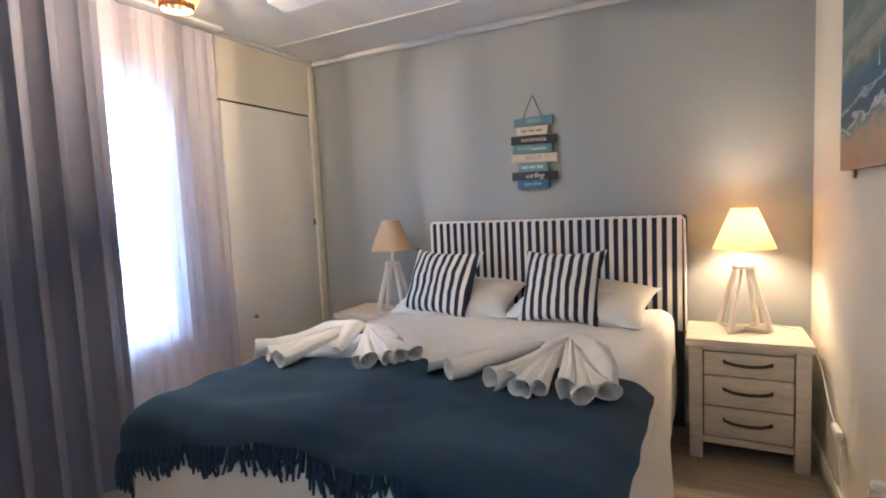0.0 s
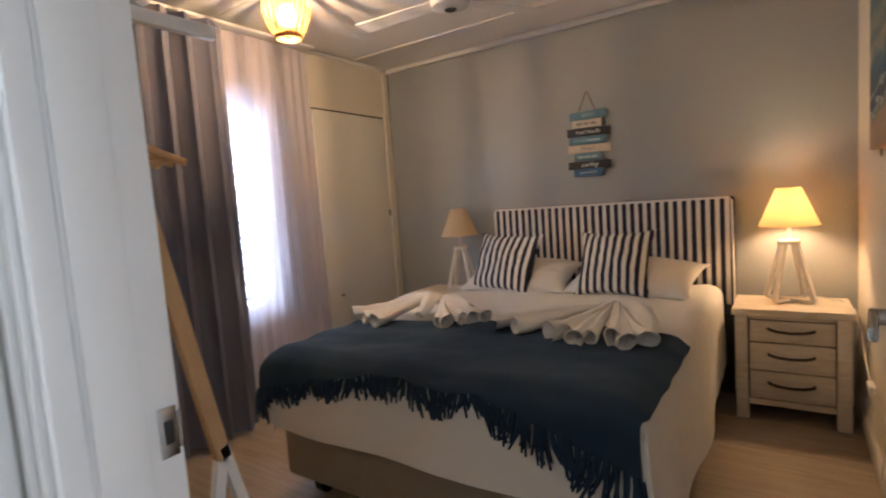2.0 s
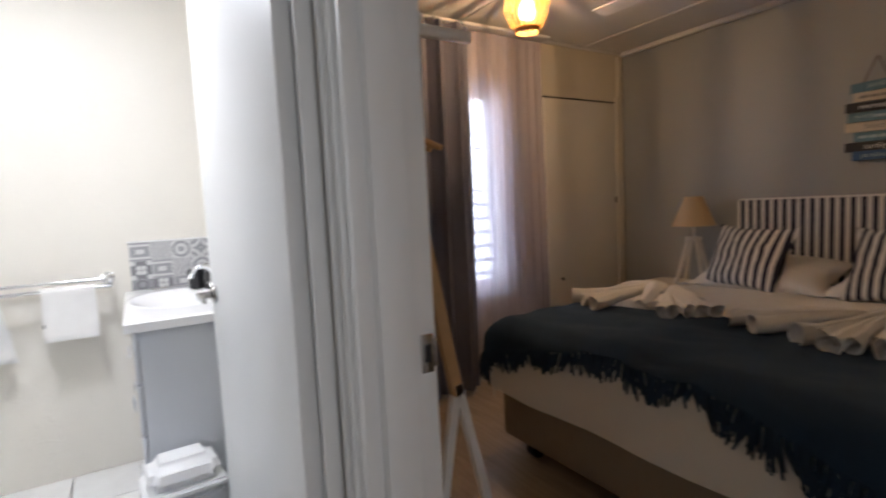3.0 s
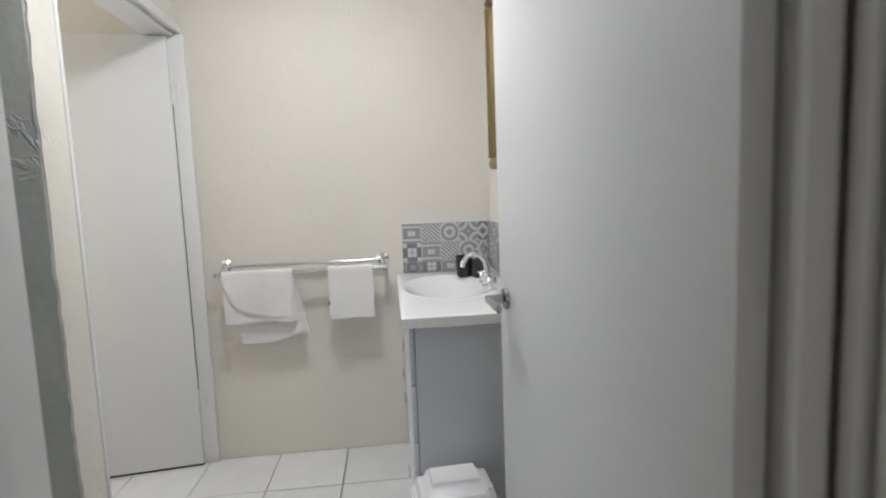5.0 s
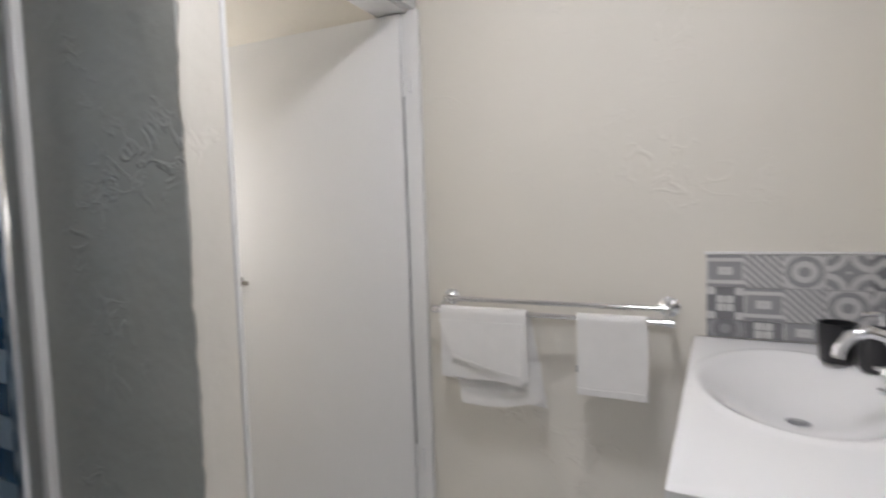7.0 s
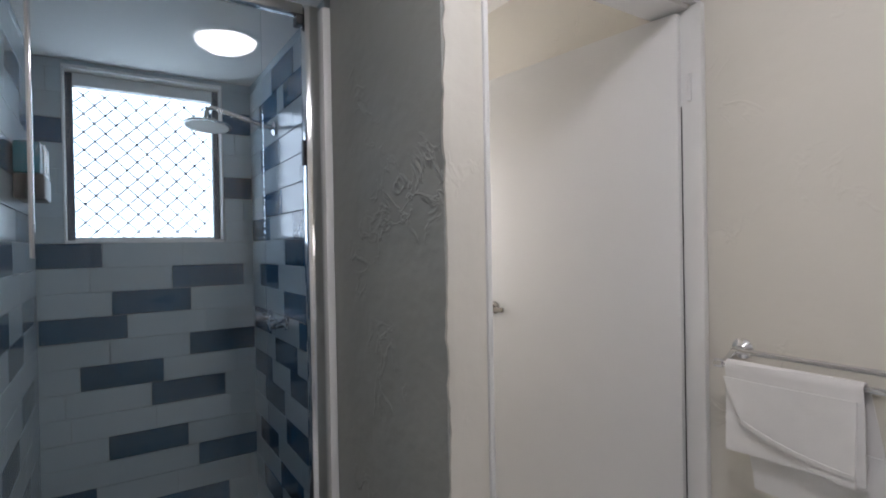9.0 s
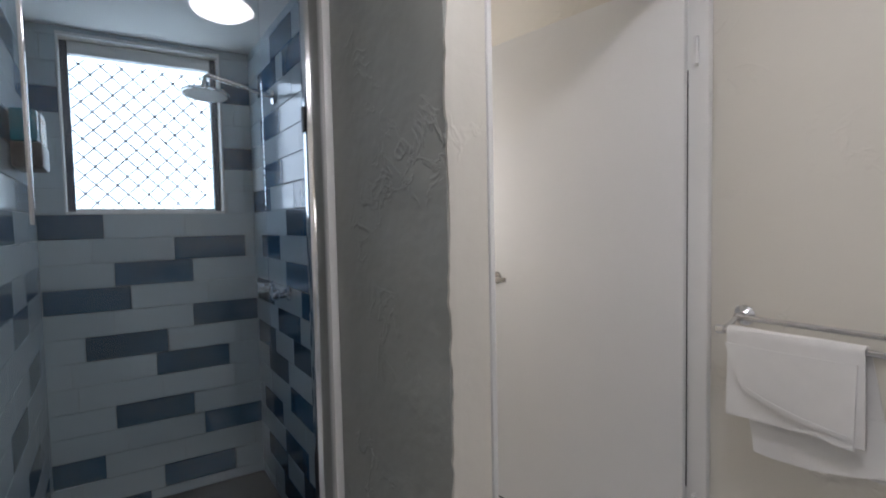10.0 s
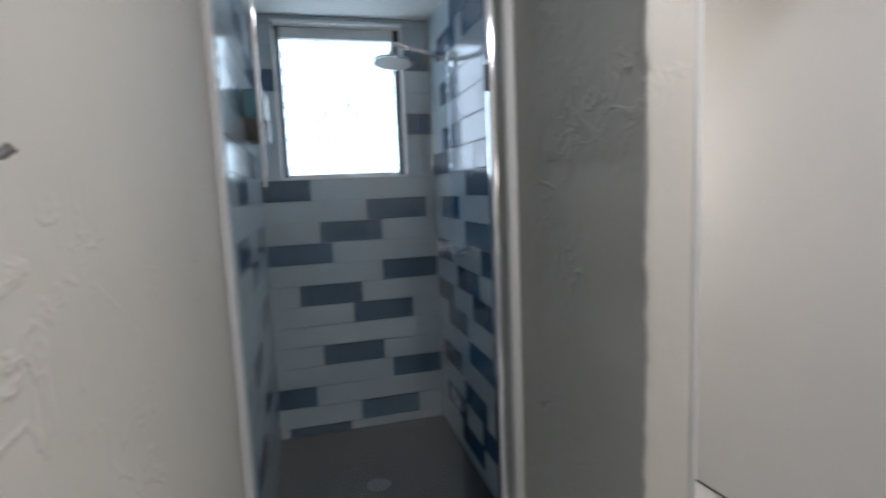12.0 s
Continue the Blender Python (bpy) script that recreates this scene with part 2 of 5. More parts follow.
def wall_with_hole_x(name, x0, x1, y0, y1, a, b, lo, hi, material, label):
    bm = bmesh.new()
    box(bm, x0, x1, y0, a, 0, H + 0.1)
    box(bm, x0, x1, b, y1, 0, H + 0.1)
    if lo > 0:
        box(bm, x0, x1, a, b, 0, lo)
    box(bm, x0, x1, a, b, hi, H + 0.1)
    return structure(name, bm, material, label, "wall")


def wall_with_hole_y(name, y0, y1, x0, x1, a, b, lo, hi, material, label):
    bm = bmesh.new()
    box(bm, x0, a, y0, y1, 0, H + 0.1)
    box(bm, b, x1, y0, y1, 0, H + 0.1)
    if lo > 0:
        box(bm, a, b, y0, y1, 0, lo)
    box(bm, a, b, y0, y1, hi, H + 0.1)
    return structure(name, bm, material, label, "wall")


wall_with_hole_x("wall_west", XL - 0.16, XL, -0.19, YH, 0.42, 1.59, 0.66, 2.06, BED_WALL, "cream bedroom wall with the window")
# wall between bedroom and bathroom, bedroom doorway beside it
structure("wall_bath_north", solid(-2.45, -0.14, BY1, -0.19, 0, H + 0.1), CREAM_WALL, "cream plastered bathroom wall behind the basin", "wall")
bm = solid(-0.14, -0.045, -0.35, -0.237, 0, H + 0.1)
box(bm, -0.045, 0.80, -0.35, -0.19, 2.06, H + 0.1)
box(bm, 0.80, 2.6, -0.35, -0.19, 0, H + 0.1)
structure("wall_hall_north", bm, CREAM_WALL, "cream wall round the bedroom doorway", "wall")
wall_with_hole_x("wall_bath_east", -0.40, -0.14, -3.7, -0.35, -1.24, -0.40, 0, 2.06, CREAM_WALL, "cream plastered wall with the bathroom doorway")
structure("wall_bath_infill", solid(-0.40, -0.14, -0.35, BY1, 0, H + 0.1), CREAM_WALL, "cream plastered wall beside the doorway", "wall")
structure("wall_bath_west", solid(-2.45, BX0, -3.7, BY1, 0, H + 0.1), CREAM_WALL, "cream plastered bathroom wall with the towel rail", "wall")
# partition between shower and toilet, its end rounded by hand plastering
bm = bmesh.new()
pts = [(-1.455, -3.52), (-1.455, BY0), (-1.362, BY0 - 0.004), (-1.350, BY0 - 0.014), (-1.302, -2.36), (-1.335, -2.43), (-1.335, -3.52)]
lo = [bm.verts.new((x, y, 0)) for x, y in pts]
hi = [bm.verts.new((x, y, H + 0.1)) for x, y in pts]
bm.faces.new(lo[::-1])
bm.faces.new(hi)
for k in range(len(pts)):
    bm.faces.new((lo[k], lo[(k + 1) % len(pts)], hi[(k + 1) % len(pts)], hi[k]))
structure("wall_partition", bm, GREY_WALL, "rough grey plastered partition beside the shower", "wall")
bm = bmesh.new()
ragged = random.Random(3)
zs = [H * k / 90 for k in range(91)]
outer = [-1.354 + ragged.uniform(-0.004, 0.003) + 0.003 * math.sin(k * 0.35) for k in range(91)]
fr_ = [bm.verts.new((-1.4555, BY0 + 0.006, z)) for z in zs]
md_ = [bm.verts.new((x - 0.012, BY0 + 0.006, z)) for x, z in zip(outer, zs)]
en_ = [bm.verts.new((x + 0.004, BY0 - 0.004, z)) for x, z in zip(outer, zs)]
bk_ = [bm.verts.new((x + 0.002, BY0 - 0.016, z)) for x, z in zip(outer, zs)]
for k in range(90):
    for p_, q_ in ((fr_, md_), (md_, en_), (en_, bk_)):
        bm.faces.new((p_[k], q_[k], q_[k + 1], p_[k + 1]))
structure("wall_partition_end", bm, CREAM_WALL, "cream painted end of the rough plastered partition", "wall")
# Cream skin added out of view to bounce light onto the toilet door.
structure("toilet_bounce_skin", solid(-1.4695, -1.4565, -3.53, BY0 - 0.125, 0, H), CREAM_WALL, "unseen cream skin added to bounce light in the toilet", "wall")
structure("wall_toilet_lintel", solid(BX0, -1.455, BY0 - 0.08, BY0 + 0.03, 2.085, H + 0.1), CREAM_WALL, "cream wall above the toilet door", "wall")
wall_with_hole_y("wall_south", -3.70, SY0 - 0.02, -1.455, -0.40, -1.165, -0.533, 1.365, 2.115, CREAM_WALL, "outer wall with the shower window")
# Unseen opening, added so a glowing panel behind it can brighten the toilet.
wall_with_hole_y("wall_south_toilet", -3.70, SY0 - 0.02, BX0, -1.455, -2.22, -1.55, 1.0, 2.15, CREAM_WALL, "outer wall with an added, unseen toilet opening")
structure("wall_hall_south", solid(-0.14, 2.6, -2.1, -2.0, 0, H + 0.1), CREAM_WALL, "plain hall wall", "wall")
wall_with_hole_x("wall_hall_east", 2.6, 2.7, -2.1, -0.19, -1.5, -0.5, 0.85, 2.15, CREAM_WALL, "plain hall wall with a window opening")
structure("ceiling", solid(-2.5, 2.7, -3.75, YH + 0.15, H, H + 0.08), CEIL, "white painted flat ceiling", "ceiling")

SHOWER_H = 2.15
structure("ceiling_shower", solid(-1.334, -0.401, SY0 - 0.019, SY1 + 0.03, SHOWER_H, SHOWER_H + 0.05), CEIL, "white painted lowered ceiling over the shower", "ceiling")
structure("wall_shower_bulkhead", solid(-1.334, -0.401, SY1 - 0.03, SY1 + 0.03, SHOWER_H + 0.05, H - 0.001), CREAM_WALL, "cream plastered bulkhead above the shower screen", "wall")

# Trim and joinery of the bedroom
SAND_PAINT = mat("cream_trim_paint", (0.74, 0.70, 0.60), 0.4, vary=0.04, scale=4)
structure("cornice", solid(XL, XR, YH - 0.045, YH, H - 0.04, H - 0.002, 0.012), CEIL, "white cornice above the blue-grey wall", "cornice")
structure("cornice_west", solid(XL, XL + 0.03, -0.19, YH - 0.045, H - 0.03, H - 0.002, 0.01), CEIL, "white cornice above the window wall", "cornice")
structure("ceiling_strip_1", solid(XL + 0.03, XR, 2.475, 2.515, H - 0.012, H - 0.002, 0.004), CEIL, "white cover strip across the ceiling", "trim")
structure("ceiling_strip_2", solid(XL + 0.03, XR, 1.25, 1.29, H - 0.012, H - 0.002, 0.004), CEIL, "white cover strip across the ceiling", "trim")
structure("baseboard_east", solid(XR - 0.018, XR, 0.7, YH, 0, 0.1, 0.005), SAND_PAINT, "cream painted baseboard", "baseboard")
structure("baseboard_north", solid(-1.15, XR - 0.018, YH - 0.016, YH, 0, 0.09, 0.004), SAND_PAINT, "cream painted baseboard", "baseboard")
structure("corner_trim", solid(XL, XL + 0.022, 2.865, 2.91, 0, H - 0.04, 0.005), SAND_PAINT, "cream upright trim in the bedroom corner", "trim")


def cupboard_door():
    ob = thing("cupboard_door", "ivory painted flush cupboard door, closed, in the cream wall", "door", pose(XL, 2.03, 0))
    part("panel", solid(0.002, 0.02, 0, 0.80, 0.04, 2.04, 0.003), BEDDOOR, ob)
    # Black strip on the wall paints the shade in the top gap.
    part("head_gap_strip", solid(0.001, 0.008, -0.02, 0.83, 2.047, 2.056, 0.001), BLACK, ob, "black strip standing in for the shaded gap above the door")
    part("frame_side", solid(0.001, 0.028, 0.806, 0.845, 0, 2.09, 0.004), SAND_PAINT, ob)
    k = part("knob", lathe([(0, 0), (0.007, 0), (0.007, 0.012), (0.013, 0.018), (0.013, 0.026), (0, 0.03)], 16), STEEL, ob, "small steel knob")
    k.matrix_local = pose(0.02, 0.13, 0.645, 0, 90, 0)
    k = part("catch", solid(0.02, 0.03, 0.77, 0.79, 1.22, 1.27, 0.003), STEEL, ob, "small steel catch")
    return ob


cupboard_door()

# Bedroom window, blind, backdrop
ALU = mat("white_window_frame", (0.78, 0.78, 0.78), 0.35)
DAY = glow("bright_daylight", (0.90, 0.95, 1.0), 4.5)
win = tagged(thing("window_1", "white framed window in bright daylight behind sheer curtains", "window", pose(XL - 0.1, 0.42, 0.66)), kind="structure")
for nm, b in (("frame_left", (0, 0.05)), ("frame_mid", (0.57, 0.61)), ("frame_right", (1.13, 1.17))):
    part(nm, solid(-0.02, 0.03, b[0], b[1], 0, 1.4, 0.004), ALU, win)
part("frame_bottom", solid(-0.02, 0.03, 0.05, 1.13, 0, 0.05, 0.004), ALU, win)
part("frame_top", solid(-0.02, 0.03, 0.05, 1.13, 1.35, 1.4, 0.004), ALU, win)
part("sill", solid(-0.03, 0.115, -0.03, 1.20, -0.03, -0.002, 0.004), ALU, win)
LOUVRE = mat("grey_louvre_edge", (0.10, 0.11, 0.13), 0.5)
slat = None
for i in range(13):
    bmv = bar((0, 0.055, 0), (0, 1.125, 0), 0.06, 0.007, up=(0, 0, 1))
    if slat is None:
        slat = part("slat", bmv, LOUVRE, win)
        me_slat = slat.data
    else:
        bmv.free()
        slat = new("slat", me_slat)
        slat.parent = win
    slat.matrix_local = pose(0.035, 0, 0.10 + i * 0.1, 0, 16, 0)
tagged(new("backdrop", mesh_of(solid(-2.95, -2.9, -0.6, 2.9, -0.1, 2.9), "backdrop", DAY)), "overexposed bright daylight outside the window", "backdrop", "", "structure")


# Curtains
def curtain(name, y0, y1, z0, z1, x, folds, depth, material, label, gather=0.0, seed=1):
    rnd = random.Random(seed)
    ph = [rnd.uniform(-0.5, 0.5) for _ in range(folds + 2)]

    def f(u, v):
        k = u * folds
        i = int(k)
        w = ph[i] * (1 - (k - i)) + ph[min(i + 1, folds + 1)] * (k - i)
        a = 2 * math.pi * (k + 0.25 * w)
        amp = depth * (0.75 + 0.35 * w) * (0.8 + 0.35 * v)
        y = y0 + (y1 - y0) * u + 0.012 * math.sin(a * 2 + 1) - gather * v * (u - 0.1)
        return (x + amp * math.sin(a) + 0.01 * math.sin(3 * v + 5 * u), y, z1 + (z0 - z1) * v + 0.006 * math.sin(a) * v)
    ob = thing(name, label, "curtain")
    part("cloth", sheet(folds * 14, 16, f, 0.0015), material, ob)
    part("heading_tape", sheet(folds * 14, 1, lambda u, v: Vector(f(u, 0)) + Vector((0.004, 0, -0.005 - 0.06 * v)), 0.002), material, ob)
    return ob


DRAPE = sheer_cloth("mauve_grey_drape", (0.175, 0.18, 0.24), 0.0, 0.8, 0.04)
SHEER = sheer_cloth("lilac_sheer", (0.80, 0.76, 0.84), 0.55, 0.9, 0.35)
curtain("drape_curtain", 0.18, 1.27, 0.03, 2.415, -1.99, 8, 0.062, DRAPE, "heavy mauve-grey full-length drape hanging in deep folds", 0.03)
curtain("sheer_curtain", 1.27, 1.95, 0.05, 2.415, -2.075, 8, 0.013, SHEER, "translucent lilac-white sheer curtain over the window", 0.0, 5)
rail = thing("curtain_rail", "slim white curtain track fixed below the ceiling", "curtain rail")
part("track", solid(-2.075, -1.985, 0.0, 1.97, 2.418, 2.436, 0.005), TRIM, rail)
for y in (0.1, 1.0, 1.9):
    part("bracket", solid(XL + 0.002, -2.03, y - 0.012, y + 0.012, 2.437, H - 0.032, 0.002), TRIM, rail)

# Bed
NAVY = (0.018, 0.020, 0.045)
OFF = (0.74, 0.72, 0.68)
STRIPE = striped("navy_white_stripe", NAVY, OFF, 0.0515, 0.52)
CUSH_STRIPE = striped("navy_white_cushion_stripe", NAVY, OFF, 0.0475, 0.5)
SHEET = mat("white_cotton", (0.80, 0.78, 0.74), 0.85, vary=0.04, scale=8, bump=0.25, bscale=14)
TOWEL = mat("white_towelling", (0.80, 0.79, 0.77), 0.95, vary=0.05, scale=20, bump=0.25, bscale=420)
TAN = mat("taupe_upholstery", (0.30, 0.25, 0.19), 0.9, vary=0.08, scale=20, bump=0.3, bscale=350)
TEAL = mat("dark_teal_wool", (0.006, 0.026, 0.062), 0.88, vary=0.18, scale=14, bump=0.35, bscale=320)
shader(TEAL).inputs["Sheen Weight"].default_value = 0.12
shader(TEAL).inputs["Sheen Tint"].default_value = (0.30, 0.45, 0.60, 1)
DARKWOOD = mat("dark_leg", (0.03, 0.028, 0.028), 0.5, vary=0.2)
BEDM = pose(-0.408, 2.80, 0, 0, 0, -0.4)
BW, BL, BT = 0.79, 2.0, 0.668


def fall(o, r):
    """How far out and down a cloth goes after o metres past an edge of radius r."""
    if o <= 0:
        return 0.0, 0.0
    q = math.pi / 2 * r
    if o < q:
        return r * math.sin(o / r), r * (1 - math.cos(o / r))
    return r, r + o - q


def drape(s, t, lift, w=BW, l=BL, r=0.06):
    ox, oy = max(0.0, abs(s) - (w - r)), max(0.0, -t - (l - r))
    hx, dx = fall(ox, r + lift)
    hy, dy = fall(oy, r + lift)
    sg = 1 if s > 0 else -1
    x = sg * (min(abs(s), w - r) + hx)
    y = -(min(-t, l - r) + hy)
    return Vector((x, y, BT + lift - max(dx, dy) - 0.15 * min(dx, dy)))


bed = thing("bed", "queen bed with taupe base and tall navy and white striped headboard", "bed", BEDM)
part("base", solid(-0.79, 0.79, -1.985, -0.02, 0.10, 0.345, 0.02), TAN, bed, "taupe fabric bed base")
part("mattress", solid(-0.775, 0.775, -1.975, -0.02, 0.348, 0.655, 0.05, 4), SHEET, bed, "white covered mattress")
for x in (-0.66, 0.66):
    for y in (-1.88, -1.0, -0.12):
        c = part("caster", tube([(-0.022, 0, 0.045), (0.022, 0, 0.045)], 0.045, 18), BLACK, bed, "black caster wheel")
        c.matrix_local = pose(x, y, 0)
        part("fork", solid(-0.03, 0.03, -0.012, 0.012, 0.092, 0.099, 0.002), STEEL, c)
hb = thing("headboard", "padded headboard in navy and white vertical stripes", "headboard", pose(-0.335, 2.83, 0))
part("panel", solid(-0.795, 0.795, 0, 0.105, 0.56, 1.212, 0.022, 4), STRIPE, hb)
part("piping", tube([(-0.79, -0.002, 0.57), (-0.785, -0.002, 1.19), (-0.765, -0.002, 1.207), (0.765, -0.002, 1.207), (0.785, -0.002, 1.19), (0.79, -0.002, 0.57)], 0.006, 8), SHEET, hb)
for x in (-0.70, 0.74):
    part("leg", solid(x - 0.04, x + 0.04, 0.03, 0.07, 0, 0.57, 0.004), DARKWOOD, hb, "dark headboard leg")


def sheet_fn(u, v):
    s = -1.06 + u * (1.06 + 1.27)
    drop = 0.325
    t = 0.0 - v * (BL + drop)
    n = noise.noise(Vector((s * 3, t * 3, 0))) * 0.012 + noise.noise(Vector((s * 9, t * 9, 4))) * 0.004
    p = drape(s, t, 0.014)
    d = max(0.0, BT - p.z - 0.05)
    wave = 0.05 * d * math.sin(t * 11 + 2 * math.sin(t * 3)) + 0.09 * d
    wave *= min(1.0, 0.08 + max(0.0, -t - 0.3))
    if abs(s) > BW:
        p.x += (wave + n) * (1 if s > 0 else -1)
        p.z += 0.03 * math.sin(t * 4 + 1) * d
    elif -t > BL - 0.02:
        p.y -= 0.03 * d * (1 + math.sin(s * 9)) + n * 0.5
    else:
        p.z += n
    return p


bs = new("bed_sheet", mesh_of(sheet(110, 110, sheet_fn, 0.004), "bed_sheet", SHEET))
bs.matrix_basis = BEDM
tagged(bs, "white cotton bed sheet draped over the mattress to the floor", "sheet")


# Throw blanket with its fringe
def throw_top(s):
    pts = ((-1.05, -1.62), (-0.80, -1.50), (-0.15, -1.29), (0.3, -1.23), (0.6, -1.20), (0.81, -1.28))
    for (a, b), (c, d) in zip(pts, pts[1:]):
        if s <= c:
            k = (s - a) / (c - a)
            return b + (d - b) * k
    return pts[-1][1]


def throw_drop(s):
    pts = ((-1.05, 0.20), (-0.80, 0.16), (-0.585, 0.105), (-0.215, 0.022), (0.06, 0.018), (0.29, 0.034), (0.49, 0.066), (0.62, 0.115), (0.83, 0.19))
    wave = 0.006 * math.sin(s * 17) + 0.004 * math.sin(s * 41)
    for (a, b), (c, d) in zip(pts, pts[1:]):
        if s <= c:
            return b + (d - b) * (s - a) / (c - a) + wave
    return pts[-1][1]


def throw_pt(s, t):
    p = drape(s, t, 0.026)
    rip = noise.noise(Vector((s * 4, t * 5, 9))) * 0.016 + noise.noise(Vector((s * 11, t * 10, 2))) * 0.005
    if -t > BL:
        p.y -= 0.012 + abs(rip) + 0.02 * math.sin(s * 13) * min(1, (-t - BL) * 6)
    elif abs(s) > BW:
        p.x += (0.012 + abs(rip)) * (1 if s > 0 else -1)
    else:
        p.z += rip + 0.006
    return p


def throw_fn(u, v):
    s = -1.02 + u * (1.02 + 0.81)
    a, b = throw_top(s), -(BL + throw_drop(s))
    return throw_pt(s, a + (b - a) * v)


throw = thing("throw_blanket", "dark teal wool throw with long fringe across the bed foot", "blanket", BEDM)
part("cloth", sheet(90, 60, throw_fn, 0.007), TEAL, throw)
rnd = random.Random(4)
fr = bmesh.new()
for i in range(320):
    s = -1.01 + 1.815 * i / 319
    s += 0.55 * (round(s * 38) / 38 - s) + rnd.uniform(-0.003, 0.003)
    p0 = throw_pt(s, -(BL + throw_drop(s)) + 0.01) + Vector((0, -0.004, 0))
    ln = 0.075 + 0.05 * noise.noise(Vector((s * 5, 0, 3))) + rnd.uniform(-0.02, 0.03) + (0.03 if s > 0.3 else 0)
    dx, dy = rnd.uniform(-0.03, 0.03) + 0.03 * math.sin(s * 25), rnd.uniform(-0.012, 0.004)
    out = Vector((0, -1, 0)) if s > -BW else Vector((-0.7, -0.7, 0))
    tube([p0, p0 + Vector((dx * 0.3, dy, -ln * 0.5)), p0 + Vector((dx, dy * 1.5, -ln))] if s > -BW else [p0 + out * 0.01, p0 + out * 0.012 + Vector((dx * 0.3, 0, -ln * 0.5)), p0 + out * 0.012 + Vector((dx * 0.5, 0, -ln))], [0.0065, 0.006, 0.004], 5, fr)
part("fringe", fr, TEAL, throw, "long dark twisted fringe")


# Towels folded as bows
def fan(knot, a0, a1, r, rolls, h0, size):
    """A fan of soft thick rolls, gathered at the knot and open at their outer ends."""
    bm = bmesh.new()
    rr = random.Random(int(a0 * 7 + rolls))
    n, m = 20, 12
    for k in range(rolls):
        a = radians(a0 + (a1 - a0) * (k + 0.5) / rolls + rr.uniform(-3.5, 3.5))
        d, sd = Vector((math.cos(a), math.sin(a), 0)), Vector((-math.sin(a), math.cos(a), 0))
        end = r * rr.uniform(0.86, 1.03)
        wide = min(0.046, 0.5 * radians(a1 - a0) / rolls * end * 1.22) * rr.uniform(0.82, 1.2)
        tall = size * rr.uniform(0.85, 1.1)
        lean = rr.uniform(-0.35, 0.35)
        bend = rr.uniform(-0.02, 0.02)
        rows_ = []
        steps = [(j / m, 1.0) for j in range(m + 1)] + [(1.008, 0.95), (1.006, 0.84), (0.985, 0.77), (0.92, 0.72), (0.78, 0.62), (0.66, 0.02)]
        for v, ring in steps:
            q = min(1.0, v) ** 0.75
            rad = (0.42 + 0.58 * q) * ring
            base = h0 * (1 - min(1.0, v)) ** 1.35 + 0.004
            c = Vector(knot) + d * (end * v) + sd * bend * math.sin(3 * v) + Vector((0, 0, base + tall * (0.42 + 0.58 * q)))
            row = []
            for i in range(n):
                th = 2 * math.pi * i / n
                cx, cz = math.cos(th), math.sin(th)
                x, z = cx * wide * rad, cz * tall * rad
                x += lean * z * 0.5
                if ring == 1.0:
                    crease = 1 - 0.26 * math.exp(-((th - 1.9 - 0.5 * lean) / 0.3) ** 2) - 0.12 * math.exp(-((th - 0.7 + 0.4 * lean) / 0.25) ** 2)
                    x, z = x * crease, z * crease
                pt = c + sd * x + Vector((0, 0, z))
                pt += noise.noise_vector(pt * 13) * 0.013 * v + noise.noise_vector(pt * 40) * 0.002
                pt.z = max(pt.z, knot[2] - 0.008)
                row.append(bm.verts.new(pt))
            rows_.append(row)
        for ra, rb in zip(rows_, rows_[1:]):
            for i in range(n):
                bm.faces.new((ra[i], ra[(i + 1) % n], rb[(i + 1) % n], rb[i]))
    return bm


def strap(points, widths, bulge):
    """A soft folded strip of cloth swept along a bent line, its long edges tucked under."""
    bm = bmesh.new()
    pts = [Vector(p) for p in points]
    cnt = 26

    def at(seq, u):
        f = u * (len(seq) - 1)
        i = min(int(f), len(seq) - 2)
        k = f - i
        p0, p1, p2, p3 = seq[max(0, i - 1)], seq[i], seq[i + 1], seq[min(len(seq) - 1, i + 2)]
        return 0.5 * (2 * p1 + (p2 - p0) * k + (2 * p0 - 5 * p1 + 4 * p2 - p3) * k * k + (3 * p1 - p0 - 3 * p2 + p3) * k ** 3)
    rows_ = []
    for i in range(cnt + 1):
        u = i / cnt
        p, q = at(pts, u), at(pts, min(1, u + 0.01)) - at(pts, max(0, u - 0.01))
        ax = q.normalized()
        flat = Vector((q.x, q.y, 0))
        sd = Vector((0, 0, 1)).cross(flat).normalized() if flat.length > 1e-5 else Vector((0, 1, 0))
        nm = ax.cross(sd).normalized()
        if nm.z < 0:
            nm = -nm
        w = at(widths, u)
        row = []
        for j in range(20):
            th = 2 * math.pi * j / 20
            fold = 1 + 0.16 * math.sin(3 * th + 4 * u) + 0.10 * math.sin(6 * th + 9 * u)
            up_ = math.sin(th)
            pt = p + sd * math.cos(th) * w * 0.5 + nm * (up_ if up_ > 0 else 0.3 * up_) * bulge * fold
            pt += noise.noise_vector(pt * 12) * 0.009 + noise.noise_vector(pt * 30) * 0.004
            pt.z = max(pt.z, Z0 - 0.008)
            row.append(bm.verts.new(pt))
        rows_.append(row)
    for ra, rb in zip(rows_, rows_[1:]):
        for j in range(20):
            bm.faces.new((ra[j], ra[(j + 1) % 20], rb[(j + 1) % 20], rb[j]))
    bm.faces.new(rows_[0][::-1])
    bm.faces.new(rows_[-1])
    return bm


Z0 = 0.70


